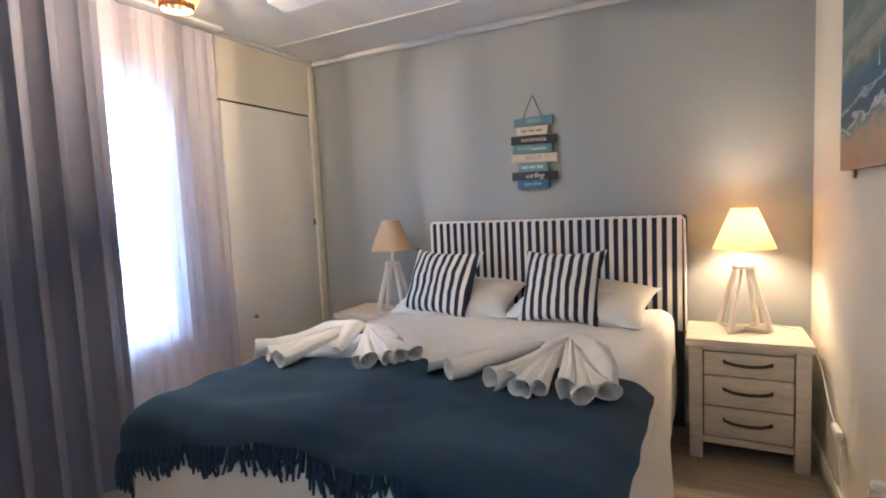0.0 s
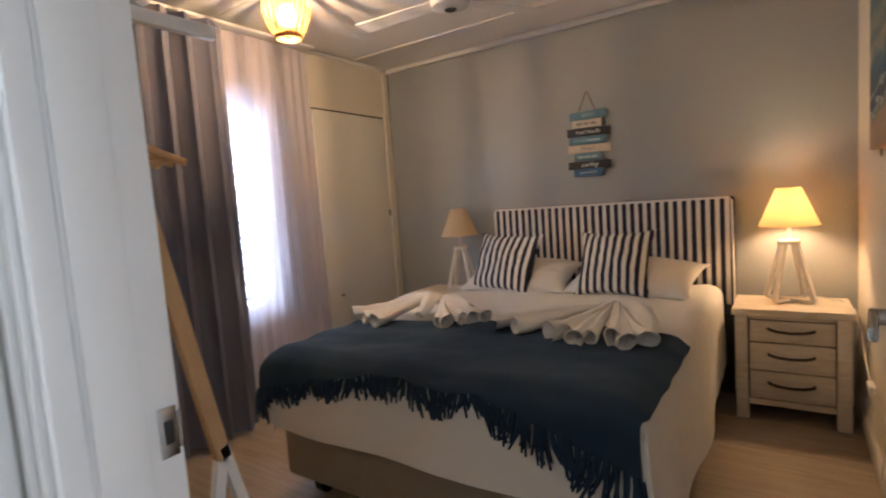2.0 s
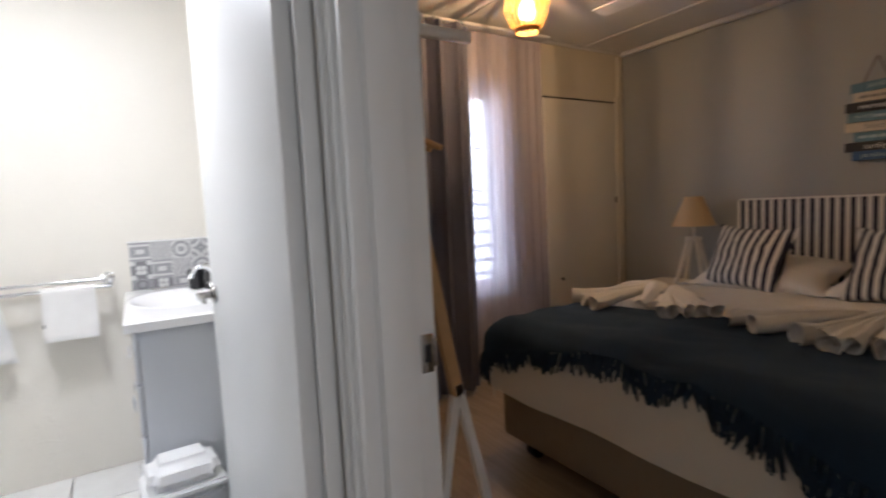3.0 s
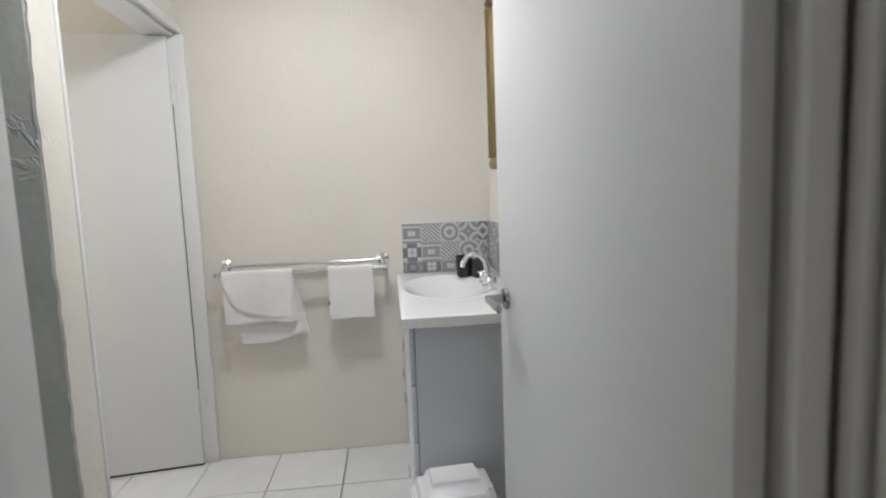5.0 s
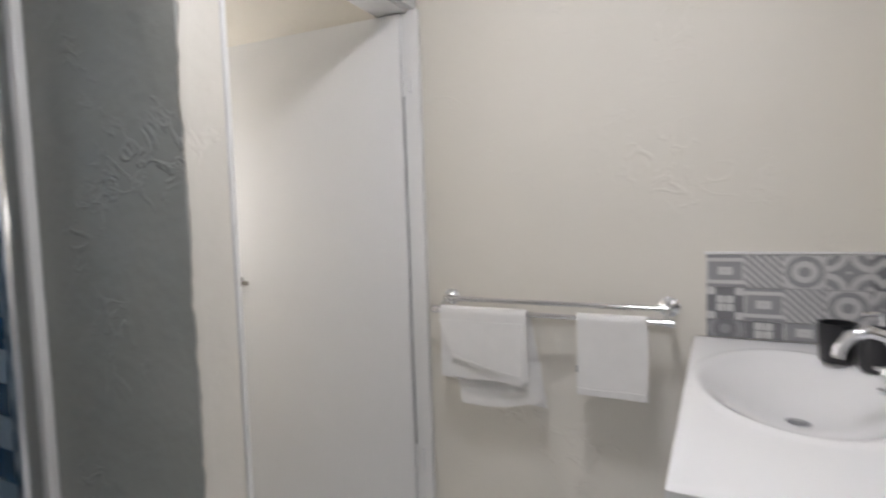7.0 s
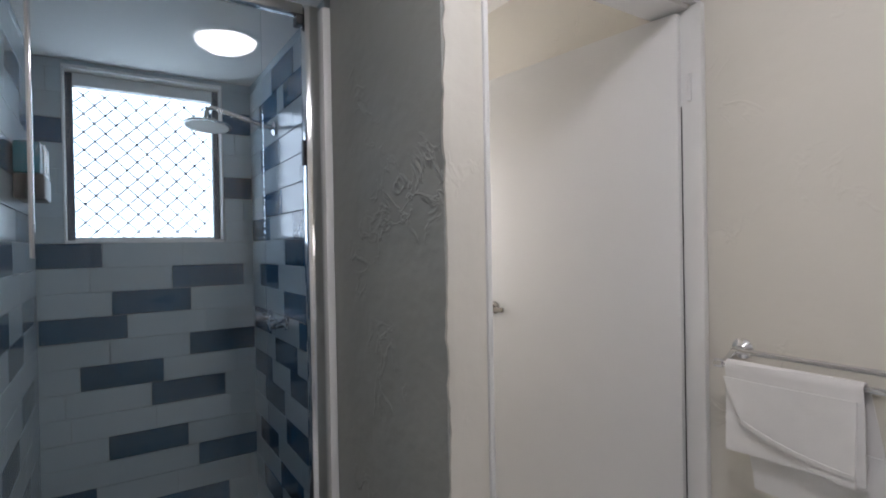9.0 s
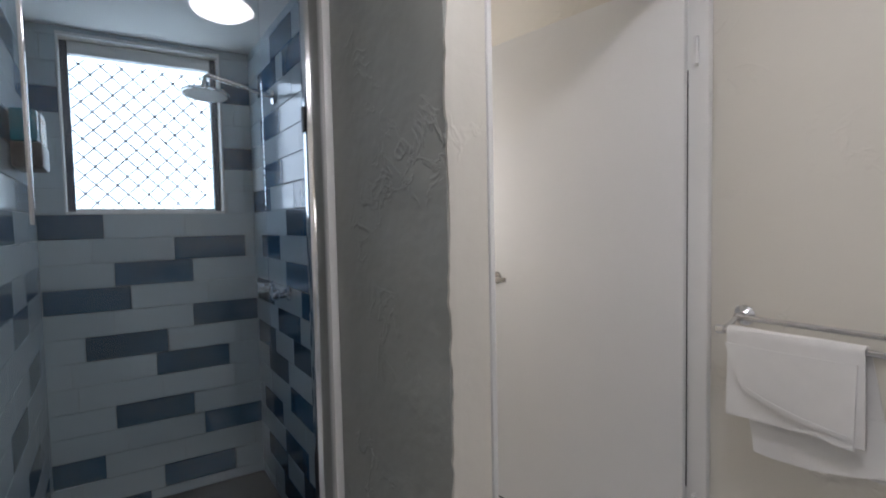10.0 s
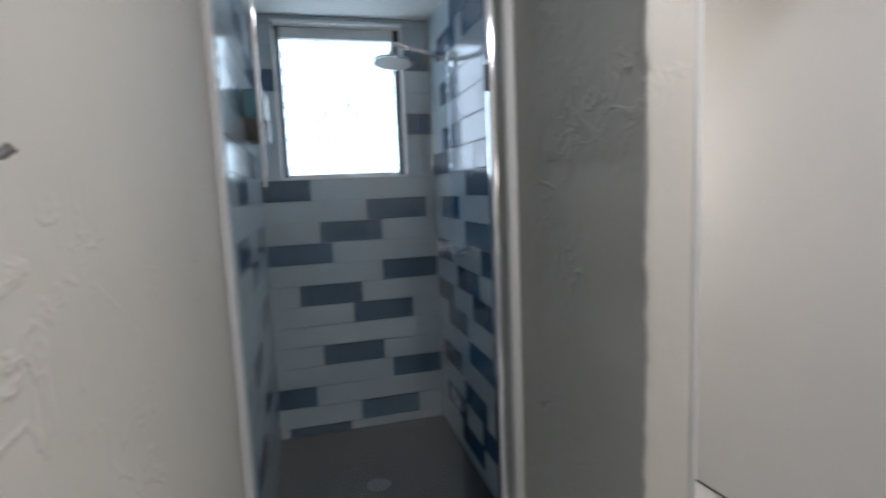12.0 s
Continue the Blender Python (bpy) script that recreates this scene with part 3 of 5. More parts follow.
def towel_bow(label, knot, fans, straps):
    ob = thing("folded_towel", label, "towel", pose(0, 0, 0), "towels on the bed")
    for f in fans:
        part("pleat_fan", fan(knot if len(f) < 7 else f[6], *f[:6]), TOWEL, ob)
    for nm, pts, widths, bulge in straps:
        part(nm, strap([Vector(knot) + Vector(p) for p in pts], widths, bulge), TOWEL, ob)
    return ob


towel_bow("white bath towel folded into a pleated bow on the throw", (-0.90, 1.62, Z0),
          [(220, 264, 0.44, 3, 0.07, 0.035), (292, 346, 0.33, 5, 0.065, 0.032, (-0.80, 1.60, Z0))],
          [("band", [(-0.26, -0.08, 0.03), (-0.14, -0.01, 0.075), (0.0, 0.01, 0.09), (0.04, -0.08, 0.075), (0.04, -0.17, 0.02)], [0.07, 0.10, 0.11, 0.10, 0.06], 0.026),
           ("back_fold", [(-0.10, 0.06, 0.03), (0.04, 0.05, 0.06), (0.15, 0.02, 0.075), (0.26, -0.04, 0.04)], [0.10, 0.12, 0.10, 0.07], 0.026)])
towel_bow("white bath towel pleated into a fan on the throw", (0.10, 1.62, Z0),
          [(199, 232, 0.44, 3, 0.055, 0.036, (-0.01, 1.64, Z0)), (233, 306, 0.38, 7, 0.09, 0.037)],
          [("band", [(-0.10, 0.02, 0.05), (0.0, 0.02, 0.105), (0.08, -0.03, 0.10), (0.14, -0.12, 0.07), (0.17, -0.22, 0.02)], [0.08, 0.085, 0.09, 0.09, 0.07], 0.026),
           ("back_fold", [(-0.42, 0.03, 0.03), (-0.28, 0.05, 0.05), (-0.14, 0.05, 0.055), (-0.02, 0.03, 0.06)], [0.19, 0.17, 0.13, 0.10], 0.028)])


# Pillows and cushions
def pillow_mesh(w, h, t, seed, n=26):
    bm = bmesh.new()
    rnd2 = Vector((seed, seed * 2, 1))

    def pt(u, v, sgn):
        a, b = 2 * u - 1, 2 * v - 1
        k = max(0.0, (1 - abs(a) ** 2.2)) ** 0.62 * max(0.0, (1 - abs(b) ** 2.2)) ** 0.62
        e = 1 - 0.15 * (1 - abs(a) ** 2) * abs(b) ** 6
        g = 1 - 0.13 * (1 - abs(b) ** 2) * abs(a) ** 6
        d = noise.noise(Vector((a * 2.2, b * 2.2, sgn)) + rnd2) * 0.02 + noise.noise(Vector((a * 6, b * 6, sgn)) + rnd2) * 0.007
        return Vector((a * w / 2 * g, sgn * (t / 2 * k + d * k), b * h / 2 * e))
    front = [[bm.verts.new(pt(i / n, j / n, -1)) for j in range(n + 1)] for i in range(n + 1)]
    back = [[front[i][j] if i in (0, n) or j in (0, n) else bm.verts.new(pt(i / n, j / n, 1)) for j in range(n + 1)] for i in range(n + 1)]
    for i in range(n):
        for j in range(n):
            bm.faces.new((front[i][j], front[i + 1][j], front[i + 1][j + 1], front[i][j + 1]))
            bm.faces.new((back[i][j], back[i][j + 1], back[i + 1][j + 1], back[i + 1][j]))
    return bm


for x, rz, sd in ((-0.80, 2, 1), (-0.06, -6, 5)):
    ob = thing("pillow", "white cotton pillow leaning against the striped headboard", "pillow", pose(x, 2.56, 0.755, -75, 0, rz), "pillows on the bed")
    part("cover", pillow_mesh(0.76, 0.49, 0.21, sd), SHEET, ob)
for x, ry, sd, w_ in ((-0.853, 2, 11, 0.475), (-0.135, -1, 14, 0.45)):
    ob = thing("striped_cushion", "square cushion in navy and white stripes leaning on the pillow", "cushion", pose(x, 2.43, 0.865, -29, ry, -4), "cushions on the bed")
    part("cover", pillow_mesh(w_, 0.425, 0.14, sd), CUSH_STRIPE, ob)
    part("zip_label", solid(-0.012, 0.012, -0.002, 0.002, -0.19, -0.178), SHEET, ob)

# Bedside tables
WASHED = wood("whitewashed_timber", (0.70, 0.63, 0.52), (0.58, 0.51, 0.41), 1.0, 0.55, (2, 14, 14))
BRONZE = mat("dark_bronze", (0.07, 0.055, 0.05), 0.4, 0.8, vary=0.2, scale=40)


def bedside(m, label):
    ob = thing("bedside_table", label, "bedside table", m, "bedside tables")
    part("top", solid(-0.265, 0.265, -0.005, 0.39, 0.578, 0.615, 0.004), WASHED, ob)
    for sx in (-1, 1):
        a, b = sorted((sx * 0.252, sx * 0.192))
        part("leg", solid(a, b, 0.012, 0.07, 0, 0.576, 0.004), WASHED, ob)
        part("leg", solid(a, b, 0.32, 0.378, 0, 0.576, 0.004), WASHED, ob)
        a, b = sorted((sx * 0.244, sx * 0.225))
        part("side_panel", solid(a, b, 0.071, 0.319, 0.1, 0.576), WASHED, ob)
    part("bottom_rail", solid(-0.19, 0.19, 0.02, 0.045, 0.085, 0.118, 0.003), WASHED, ob)
    part("top_rail", solid(-0.19, 0.19, 0.02, 0.045, 0.556, 0.576, 0.003), WASHED, ob)
    part("back_panel", solid(-0.19, 0.19, 0.36, 0.372, 0.1, 0.575), WASHED, ob)
    # Dark filler behind the drawers, so their gaps read as shaded.
    part("inside", solid(-0.19, 0.19, 0.05, 0.34, 0.1, 0.55), DARKWOOD, ob, "dark block standing in for shade in the drawer gaps")
    for z0, z1 in ((0.434, 0.550), (0.279, 0.428), (0.124, 0.273)):
        d = part("drawer", solid(-0.186, 0.186, 0.022, 0.046, z0, z1, 0.004), WASHED, ob)
        zc = (z0 + z1) / 2 + 0.01
        part("handle", tube([(-0.1, 0.03, zc + 0.006), (-0.097, 0.004, zc + 0.006), (-0.06, -0.006, zc - 0.002), (0, -0.009, zc - 0.006), (0.06, -0.006, zc - 0.002), (0.097, 0.004, zc + 0.006), (0.1, 0.03, zc + 0.006)], 0.0075, 8), BRONZE, d, "arched dark bronze handle")
    return ob


bedside(pose(0.728, 2.50, 0), "whitewashed timber bedside table with three drawers and bronze handles")
bedside(pose(-1.475, 2.50, 0), "whitewashed timber bedside table mostly hidden behind the bed")

# Table lamps
SHADE = sheer_cloth("linen_lampshade", (0.82, 0.66, 0.42), 0.0, 0.9, 0.45)
LAMPWOOD = mat("white_painted_timber", (0.76, 0.73, 0.67), 0.5, vary=0.05, scale=20)


def table_lamp(m, label, lit):
    ob = thing("table_lamp", label, "lamp", m, "table lamps")
    for k in range(4):
        a = radians(45 + 90 * k + 14)
        c, s = math.cos(a), math.sin(a)
        part("leg", bar((0.128 * c, 0.128 * s, 0.009), (0.036 * c, 0.036 * s, 0.325), 0.024, 0.02, up=(-s, c, 0)), LAMPWOOD, ob)
    for k in range(2):
        a = radians(45 + 90 * k + 14)
        c, s = math.cos(a), math.sin(a)
        part("foot_bar", bar((-0.12 * c, -0.12 * s, 0.009 + 0.001 * k), (0.12 * c, 0.12 * s, 0.009 + 0.001 * k), 0.02, 0.017), LAMPWOOD, ob)
    part("disc", lathe([(0, 0.318), (0.05, 0.318), (0.053, 0.322), (0.053, 0.336), (0.05, 0.34), (0, 0.34)], 24), LAMPWOOD, ob)
    part("stem", lathe([(0, 0.34), (0.012, 0.34), (0.009, 0.36), (0.009, 0.42), (0.016, 0.425), (0.016, 0.46), (0, 0.46)], 16), TRIM, ob)
    part("shade", lathe([(0.143, 0.42), (0.058, 0.625), (0.0565, 0.625), (0.1415, 0.42), (0.143, 0.42)], 40), SHADE, ob, "lit linen shade" if lit else "unlit linen shade")
    part("shade_ring", lathe([(0.056, 0.615), (0.05, 0.615), (0.05, 0.619), (0.056, 0.619), (0.056, 0.615)], 24), BRONZE, ob)
    part("globe", lathe([(0.001, 0.461), (0.014, 0.463), (0.028, 0.49), (0.031, 0.512), (0.022, 0.537), (0.001, 0.545)], 20), GLOBE_ON if lit else WHITE_PLASTIC, ob, "glowing bulb" if lit else "bulb")
    return ob


GLOBE_ON = sheer_cloth("frosted_globe", (1.0, 0.9, 0.75), 0.85, 0.4, 0.9)
table_lamp(pose(0.725, 2.75, 0.617), "white tripod table lamp with lit tapered linen shade", True)
table_lamp(pose(-1.365, 2.70, 0.617), "white tripod table lamp with unlit tapered linen shade", False)
CORD = mat("white_cord", (0.74, 0.72, 0.68), 0.5)
cord = thing("lamp_cord", "white lamp cord with inline switch hanging down the cream wall", "cord")
part("cable", tube([(0.775, 2.80, 0.64), (0.86, 2.86, 0.622), (0.96, 2.80, 0.621), (1.0, 2.66, 0.60), (1.012, 2.5, 0.52), (1.015, 2.38, 0.42), (1.018, 2.26, 0.36)], 0.0035, 8), CORD, cord)
part("cable", tube([(1.018, 2.18, 0.33), (1.018, 2.16, 0.28), (1.012, 2.1, 0.2), (1.016, 2.0, 0.115), (1.008, 1.85, 0.108), (1.008, 1.74, 0.3), (1.004, 1.69, 0.40), (0.99, 1.65, 0.415)], 0.0035, 8), CORD, cord)
part("inline_switch", solid(1.005, 1.03, 2.17, 2.27, 0.325, 0.365, 0.006), WHITE_PLASTIC, cord, "white inline switch")
sock = thing("power_outlet", "white power outlet with a plugged-in cord on the cream wall", "outlet", pose(XR, 1.60, 0.455))
part("plate", solid(-0.012, -0.001, -0.06, 0.06, -0.04, 0.04, 0.004), WHITE_PLASTIC, sock)
part("plug", solid(-0.05, -0.013, 0.02, 0.05, -0.045, -0.012, 0.008), WHITE_PLASTIC, sock, "white plug")
part("rocker", solid(-0.016, -0.012, -0.035, -0.02, 0.0, 0.02, 0.001), WHITE_PLASTIC, sock)


# Hanging sign
def lettering(text, size, material, parent, m, name="lettering", shear=0.0):
    cu = bpy.data.curves.new("lettering", "FONT")
    cu.body, cu.size, cu.align_x, cu.align_y, cu.extrude, cu.shear, cu.resolution_u = text, size, "CENTER", "CENTER", 0.0006, shear, 2
    ob = bpy.data.objects.new("lettering", cu)
    me = bpy.data.meshes.new_from_object(ob)
    bpy.data.objects.remove(ob)
    bpy.data.curves.remove(cu)
    me.materials.clear()
    me.materials.append(material)
    o = new(name, me)
    o.parent = parent
    o.matrix_local = m
    return o


S_BLUE = mat("weathered_blue_board", (0.13, 0.24, 0.30), 0.7, vary=0.2, scale=30, bump=0.2, bscale=80)
S_DEEP = mat("weathered_deep_blue_board", (0.05, 0.12, 0.26), 0.7, vary=0.2, scale=30, bump=0.2, bscale=80)
S_CREAM = mat("weathered_cream_board", (0.62, 0.55, 0.43), 0.7, vary=0.15, scale=30, bump=0.2, bscale=80)
S_BLACK = mat("weathered_black_board", (0.022, 0.022, 0.026), 0.6, vary=0.3, scale=30, bump=0.2, bscale=80)
INK_W = mat("white_lettering", (0.72, 0.72, 0.70), 0.7)
INK_G = mat("grey_lettering", (0.26, 0.24, 0.21), 0.7)
INK_B = mat("pale_blue_lettering", (0.40, 0.52, 0.58), 0.7)
ROPE = mat("jute_rope", (0.17, 0.13, 0.09), 0.95, vary=0.3, scale=200)
sign = thing("hanging_sign", "stack of weathered painted boards with beach words on a rope", "sign", pose(-0.412, 2.925, 0))
BOARD_TOP, BOARD_PITCH = 1.822, 1.075
BOARDS = ((1.826, 0.250, S_BLUE, "SAND", 0.034, INK_B, 0.0, -1.5), (1.773, 0.200, S_CREAM, "", 0.03, INK_G, 0.3, 1), (1.720, 0.295, S_BLACK, "mermaids", 0.042, INK_W, 0.0, 1.5),
          (1.668, 0.255, S_BLUE, "WAVES", 0.030, INK_B, 0.0, 1), (1.615, 0.295, S_CREAM, "beach", 0.044, INK_G, 0.0, 1.5), (1.563, 0.190, S_BLUE, "", 0.03, INK_B, 0.0, 1),
          (1.510, 0.295, S_BLACK, "surfing", 0.044, INK_W, 0.35, 1), (1.464, 0.205, S_DEEP, "paradise", 0.034, INK_B, 0.0, 0))
for i, (z, w, m_, text, size, ink, shear, tilt) in enumerate(BOARDS):
    b = part("board", solid(-w / 2, w / 2, -0.009, 0.009, -0.0265, 0.0265, 0.002), m_, sign)
    b.matrix_local = pose(0.004 * (-1) ** i, -0.004 * (i % 2), BOARD_TOP - (1.826 - z) * BOARD_PITCH, 0, tilt, 0)
    if text:
        lettering(text, size, ink, b, pose(-0.045 if text == "WAVES" else 0, -0.0098, 0.002, 90, 0, 0), shear=shear)
        if text == "WAVES":
            part("faded_word", solid(0.0, 0.09, -0.0105, -0.0092, -0.008, 0.006), ink, b)
    else:
        for k in range(3):
            part("faded_word", solid(-0.07 + k * 0.048, -0.03 + k * 0.048, -0.0105, -0.0092, -0.009, 0.007), ink, b)
part("rope", tube([(-0.06, 0, 1.846), (-0.005, 0.004, 1.975), (0.0, 0.005, 1.982), (0.005, 0.004, 1.975), (0.06, 0, 1.846)], 0.0035, 8), ROPE, sign)
part("rope", tube([(0, 0.012, 1.846), (0, 0.012, 1.42)], 0.003, 6), ROPE, sign)
nail = part("nail", lathe([(0, 0), (0.004, 0), (0.004, 0.02), (0, 0.02)], 8), STEEL, sign)
nail.matrix_local = pose(0, 0.003, 1.979, -90, 0, 0)


# Seascape canvas: brushed bands of sky, sea, surf and sand
def seascape():
    m = mat("seascape_paint", (0.1, 0.2, 0.3), 0.55, bump=0.25, bscale=60)
    nt = m.node_tree
    co, sep, n = nt.nodes.new("ShaderNodeTexCoord"), nt.nodes.new("ShaderNodeSeparateXYZ"), nt.nodes.new("ShaderNodeTexNoise")
    nt.links.new(co.outputs["Object"], sep.inputs[0])

    def mth(op, x, y, z=0.0):
        nd = nt.nodes.new("ShaderNodeMath")
        nd.operation = op
        for i, v in enumerate((x, y, z)):
            if isinstance(v, (int, float)):
                nd.inputs[i].default_value = v
            else:
                nt.links.new(v, nd.inputs[i])
        return nd.outputs[0]
    rise = mth("MULTIPLY_ADD", mth("SUBTRACT", sep.outputs[1], 0.9), 0.04, sep.outputs[2])
    vec = nt.nodes.new("ShaderNodeCombineXYZ")
    nt.links.new(mth("MULTIPLY", sep.outputs[1], 2.2), vec.inputs[1])
    nt.links.new(mth("MULTIPLY", rise, 8.0), vec.inputs[2])
    nt.links.new(vec.outputs[0], n.inputs["Vector"])
    n.inputs["Scale"].default_value, n.inputs["Detail"].default_value, n.inputs["Distortion"].default_value = 2.4, 4, 0.5
    tone = mth("MULTIPLY_ADD", mth("SUBTRACT", n.outputs[0], 0.5), 0.16, rise)
    ramp = nt.nodes.new("ShaderNodeValToRGB")
    nt.links.new(tone, ramp.inputs[0])
    cols = ((0.0, (0.42, 0.28, 0.17)), (0.10, (0.46, 0.31, 0.19)), (0.125, (0.34, 0.30, 0.22)), (0.145, (0.15, 0.21, 0.23)), (0.158, (0.62, 0.66, 0.66)), (0.17, (0.05, 0.08, 0.15)), (0.21, (0.035, 0.07, 0.14)), (0.222, (0.42, 0.52, 0.54)), (0.238, (0.05, 0.10, 0.17)), (0.29, (0.06, 0.13, 0.19)), (0.335, (0.10, 0.19, 0.22)), (0.38, (0.38, 0.37, 0.30)), (0.42, (0.13, 0.22, 0.24)), (0.49, (0.32, 0.33, 0.28)), (0.53, (0.12, 0.20, 0.22)), (1.0, (0.10, 0.18, 0.21)))
    el = ramp.color_ramp.elements
    el[0].position, el[0].color = cols[0][0], (*cols[0][1], 1)
    el[1].position, el[1].color = cols[-1][0], (*cols[-1][1], 1)
    for p, c in cols[1:-1]:
        e = el.new(p)
        e.color = (*c, 1)
    nt.links.new(ramp.outputs[0], shader(m).inputs["Base Color"])
    return m


pic = thing("seascape_painting", "frameless canvas painting of surf, sand and small sails", "painting", pose(XR - 0.002, 1.265, 1.385))
part("canvas", solid(-0.032, 0, 0, 0.935, 0, 0.70, 0.003), seascape(), pic)
SAIL = mat("white_oil_paint", (0.62, 0.62, 0.58), 0.5)
for y, z, h, w in ((0.46, 0.293, 0.065, 0.018), (0.125, 0.29, 0.11, 0.02), (0.05, 0.292, 0.20, 0.028)):
    bm = bmesh.new()
    vs = [bm.verts.new(p) for p in ((-0.0335, y - w / 2, z), (-0.0335, y + w / 2, z), (-0.0335, y, z + h))]
    bm.faces.new(vs)
    part("painted_sail", bm, SAIL, pic)
part("hanging_tab", solid(-0.006, -0.002, 0.84, 0.865, -0.03, -0.001), ROPE, pic)

# Ceiling pendant and fan
BAMBOO = mat("amber_bamboo", (0.36, 0.19, 0.06), 0.5, vary=0.2, scale=30)
AMBER = sheer_cloth("amber_slat", (0.75, 0.42, 0.10), 0.0, 0.5, 0.45)
pen = thing("pendant_light", "bamboo basket pendant light glowing warm at the ceiling", "pendant light", pose(-1.345, 1.188, 2.16))
part("rose", lathe([(0, 0.292), (0.05, 0.292), (0.055, 0.297), (0.055, 0.307), (0, 0.307)], 24), WHITE_PLASTIC, pen)
for r, z in ((0.06, 0.012), (0.072, 0.262)):
    part("ring", lathe([(r, z - 0.012), (r + 0.006, z - 0.012), (r + 0.006, z + 0.012), (r, z + 0.012), (r, z - 0.012)], 28), BAMBOO, pen)
prof = [(0.064, 0.01, 3.5), (0.088, 0.045, 2.4), (0.112, 0.10, 1.5), (0.120, 0.137, 1.5), (0.119, 0.15, 3.6), (0.116, 0.18, 4.6), (0.095, 0.235, 5.0), (0.076, 0.262, 5.0)]
for k in range(20):
    bm = bmesh.new()
    rows_ = [[bm.verts.new((r * math.cos(s * radians(w)), r * math.sin(s * radians(w)), z)) for s in (-1, 1)] for r, z, w in prof]
    for a, b in zip(rows_, rows_[1:]):
        bm.faces.new((a[0], a[1], b[1], b[0]))
    bmesh.ops.solidify(bm, geom=bm.faces[:], thickness=0.003)
    sl = part("slat", bm, AMBER, pen)
    sl.matrix_local = pose(0, 0, 0, 0, 0, 18 * k)
part("stem", tube([(0, 0, 0.16), (0, 0, 0.295)], 0.012, 12), WHITE_PLASTIC, pen)
part("globe", lathe([(0.001, 0.065), (0.03, 0.075), (0.04, 0.11), (0.03, 0.15), (0.012, 0.165)], 20), GLOBE_ON, pen, "glowing bulb")

fanm = thing("ceiling_fan", "white ceiling fan with round hub and three blades", "ceiling fan", pose(-0.72, 1.73, 0))
part("canopy", lathe([(0, 2.36), (0.06, 2.37), (0.075, 2.40), (0.06, 2.465), (0, 2.465)], 28), TRIM, fanm)
part("hub", lathe([(0, 2.285), (0.05, 2.286), (0.095, 2.298), (0.105, 2.33), (0.095, 2.36), (0, 2.362)], 32), TRIM, fanm)
part("hub_cap", lathe([(0, 2.281), (0.03, 2.281), (0.032, 2.2845), (0, 2.2845)], 24), DARKWOOD, fanm)
for k in range(3):
    bl = part("blade", sheet(14, 3, lambda u, v: (0.10 + 0.5 * u, (v - 0.5) * (0.09 + 0.03 * u), 0.012 * (v - 0.5)), 0.006), TRIM, fanm)
    bl.matrix_local = pose(0, 0, 2.335, 0, 0, 61 + 120 * k)

# Clothes rack beside the doorway
RAWPINE = wood("pale_pine", (0.52, 0.34, 0.17), (0.44, 0.27, 0.12), 1.0, 0.55, (10, 10, 1.5))
rack = thing("clothes_rack", "clothes rack with pine legs, white feet and white rail", "clothes rack")
for x in (-0.37, -1.25):
    part("leg", bar((x, -0.155, 1.70), (x, 0.022, 0.745), 0.034, 0.022, up=(1, 0, 0)), RAWPINE, rack)
    part("foot", bar((x, 0.022, 0.775), (x, 0.205, 0.0), 0.024, 0.022, up=(1, 0, 0)), TRIM, rack)
    part("foot", bar((x, 0.016, 0.745), (x, -0.125, 0.0), 0.024, 0.022, up=(1, 0, 0)), TRIM, rack)
    part("rail_arm", solid(x - 0.012, x + 0.012, -0.165, 0.115, 1.695, 1.725, 0.004), TRIM, rack)
part("rail", tube([(-0.35, -0.05, 1.735), (-1.27, -0.05, 1.735)], 0.013, 14), TRIM, rack, "white hanging rail")
for k in range(3):
    hg = thing("coat_hanger", "plain wooden coat hanger on the white rail", "coat hanger", pose(-0.63 - 0.05 * k, -0.05, 1.70, 0, 0, -52 - 3 * k), "coat hangers on the rack")
    part("body", tube([(0, -0.2, -0.27), (0, -0.1, -0.225), (0, 0, -0.195), (0, 0.1, -0.225), (0, 0.2, -0.27)], [0.009, 0.011, 0.012, 0.011, 0.009], 10), RAWPINE, hg)
    part("bar", tube([(0, -0.185, -0.265), (0, 0.185, -0.265)], 0.005, 8), RAWPINE, hg)
    part("hook", tube([(0, 0, -0.195), (0, 0, -0.04), (0, 0.02, -0.005), (0, 0.014, 0.02), (0, -0.004, 0.022), (0, -0.014, 0.012)], 0.002, 6), STEEL, hg)


# Lever handles shared by the doors
def lever(parent, m, flip=1, length=0.11):
    """A steel lever: rose on the door face at the origin, standing out along -y, pointing along x."""
    r = part("lever_handle", lathe([(0, 0), (0.026, 0), (0.028, 0.003), (0.026, 0.010), (0.012, 0.014), (0.011, 0.05), (0, 0.05)], 24), STEEL, parent, "brushed steel lever handle")
    r.matrix_local = m @ pose(0, 0, 0, 90, 0, 0)
    bm = bmesh.new()
    box(bm, -0.012 if flip > 0 else -length, length if flip > 0 else 0.012, -0.010, 0.010, 0.044, 0.056, 0.004)
    part("lever", bm, STEEL, r)
    return r


# Bedroom door, open along the cream wall
bd = tagged(thing("door_1", "white bedroom door standing open beside the cream wall", "door", pose(0.80, -0.19, 0, 0, 0, -6.5)), kind="structure")
part("leaf", solid(0.002, 0.037, 0.004, 0.60, 0.01, 2.03, 0.003), DOOR, bd)
lever(bd, pose(0.002, 0.49, 1.09, 0, 0, -90), 1)

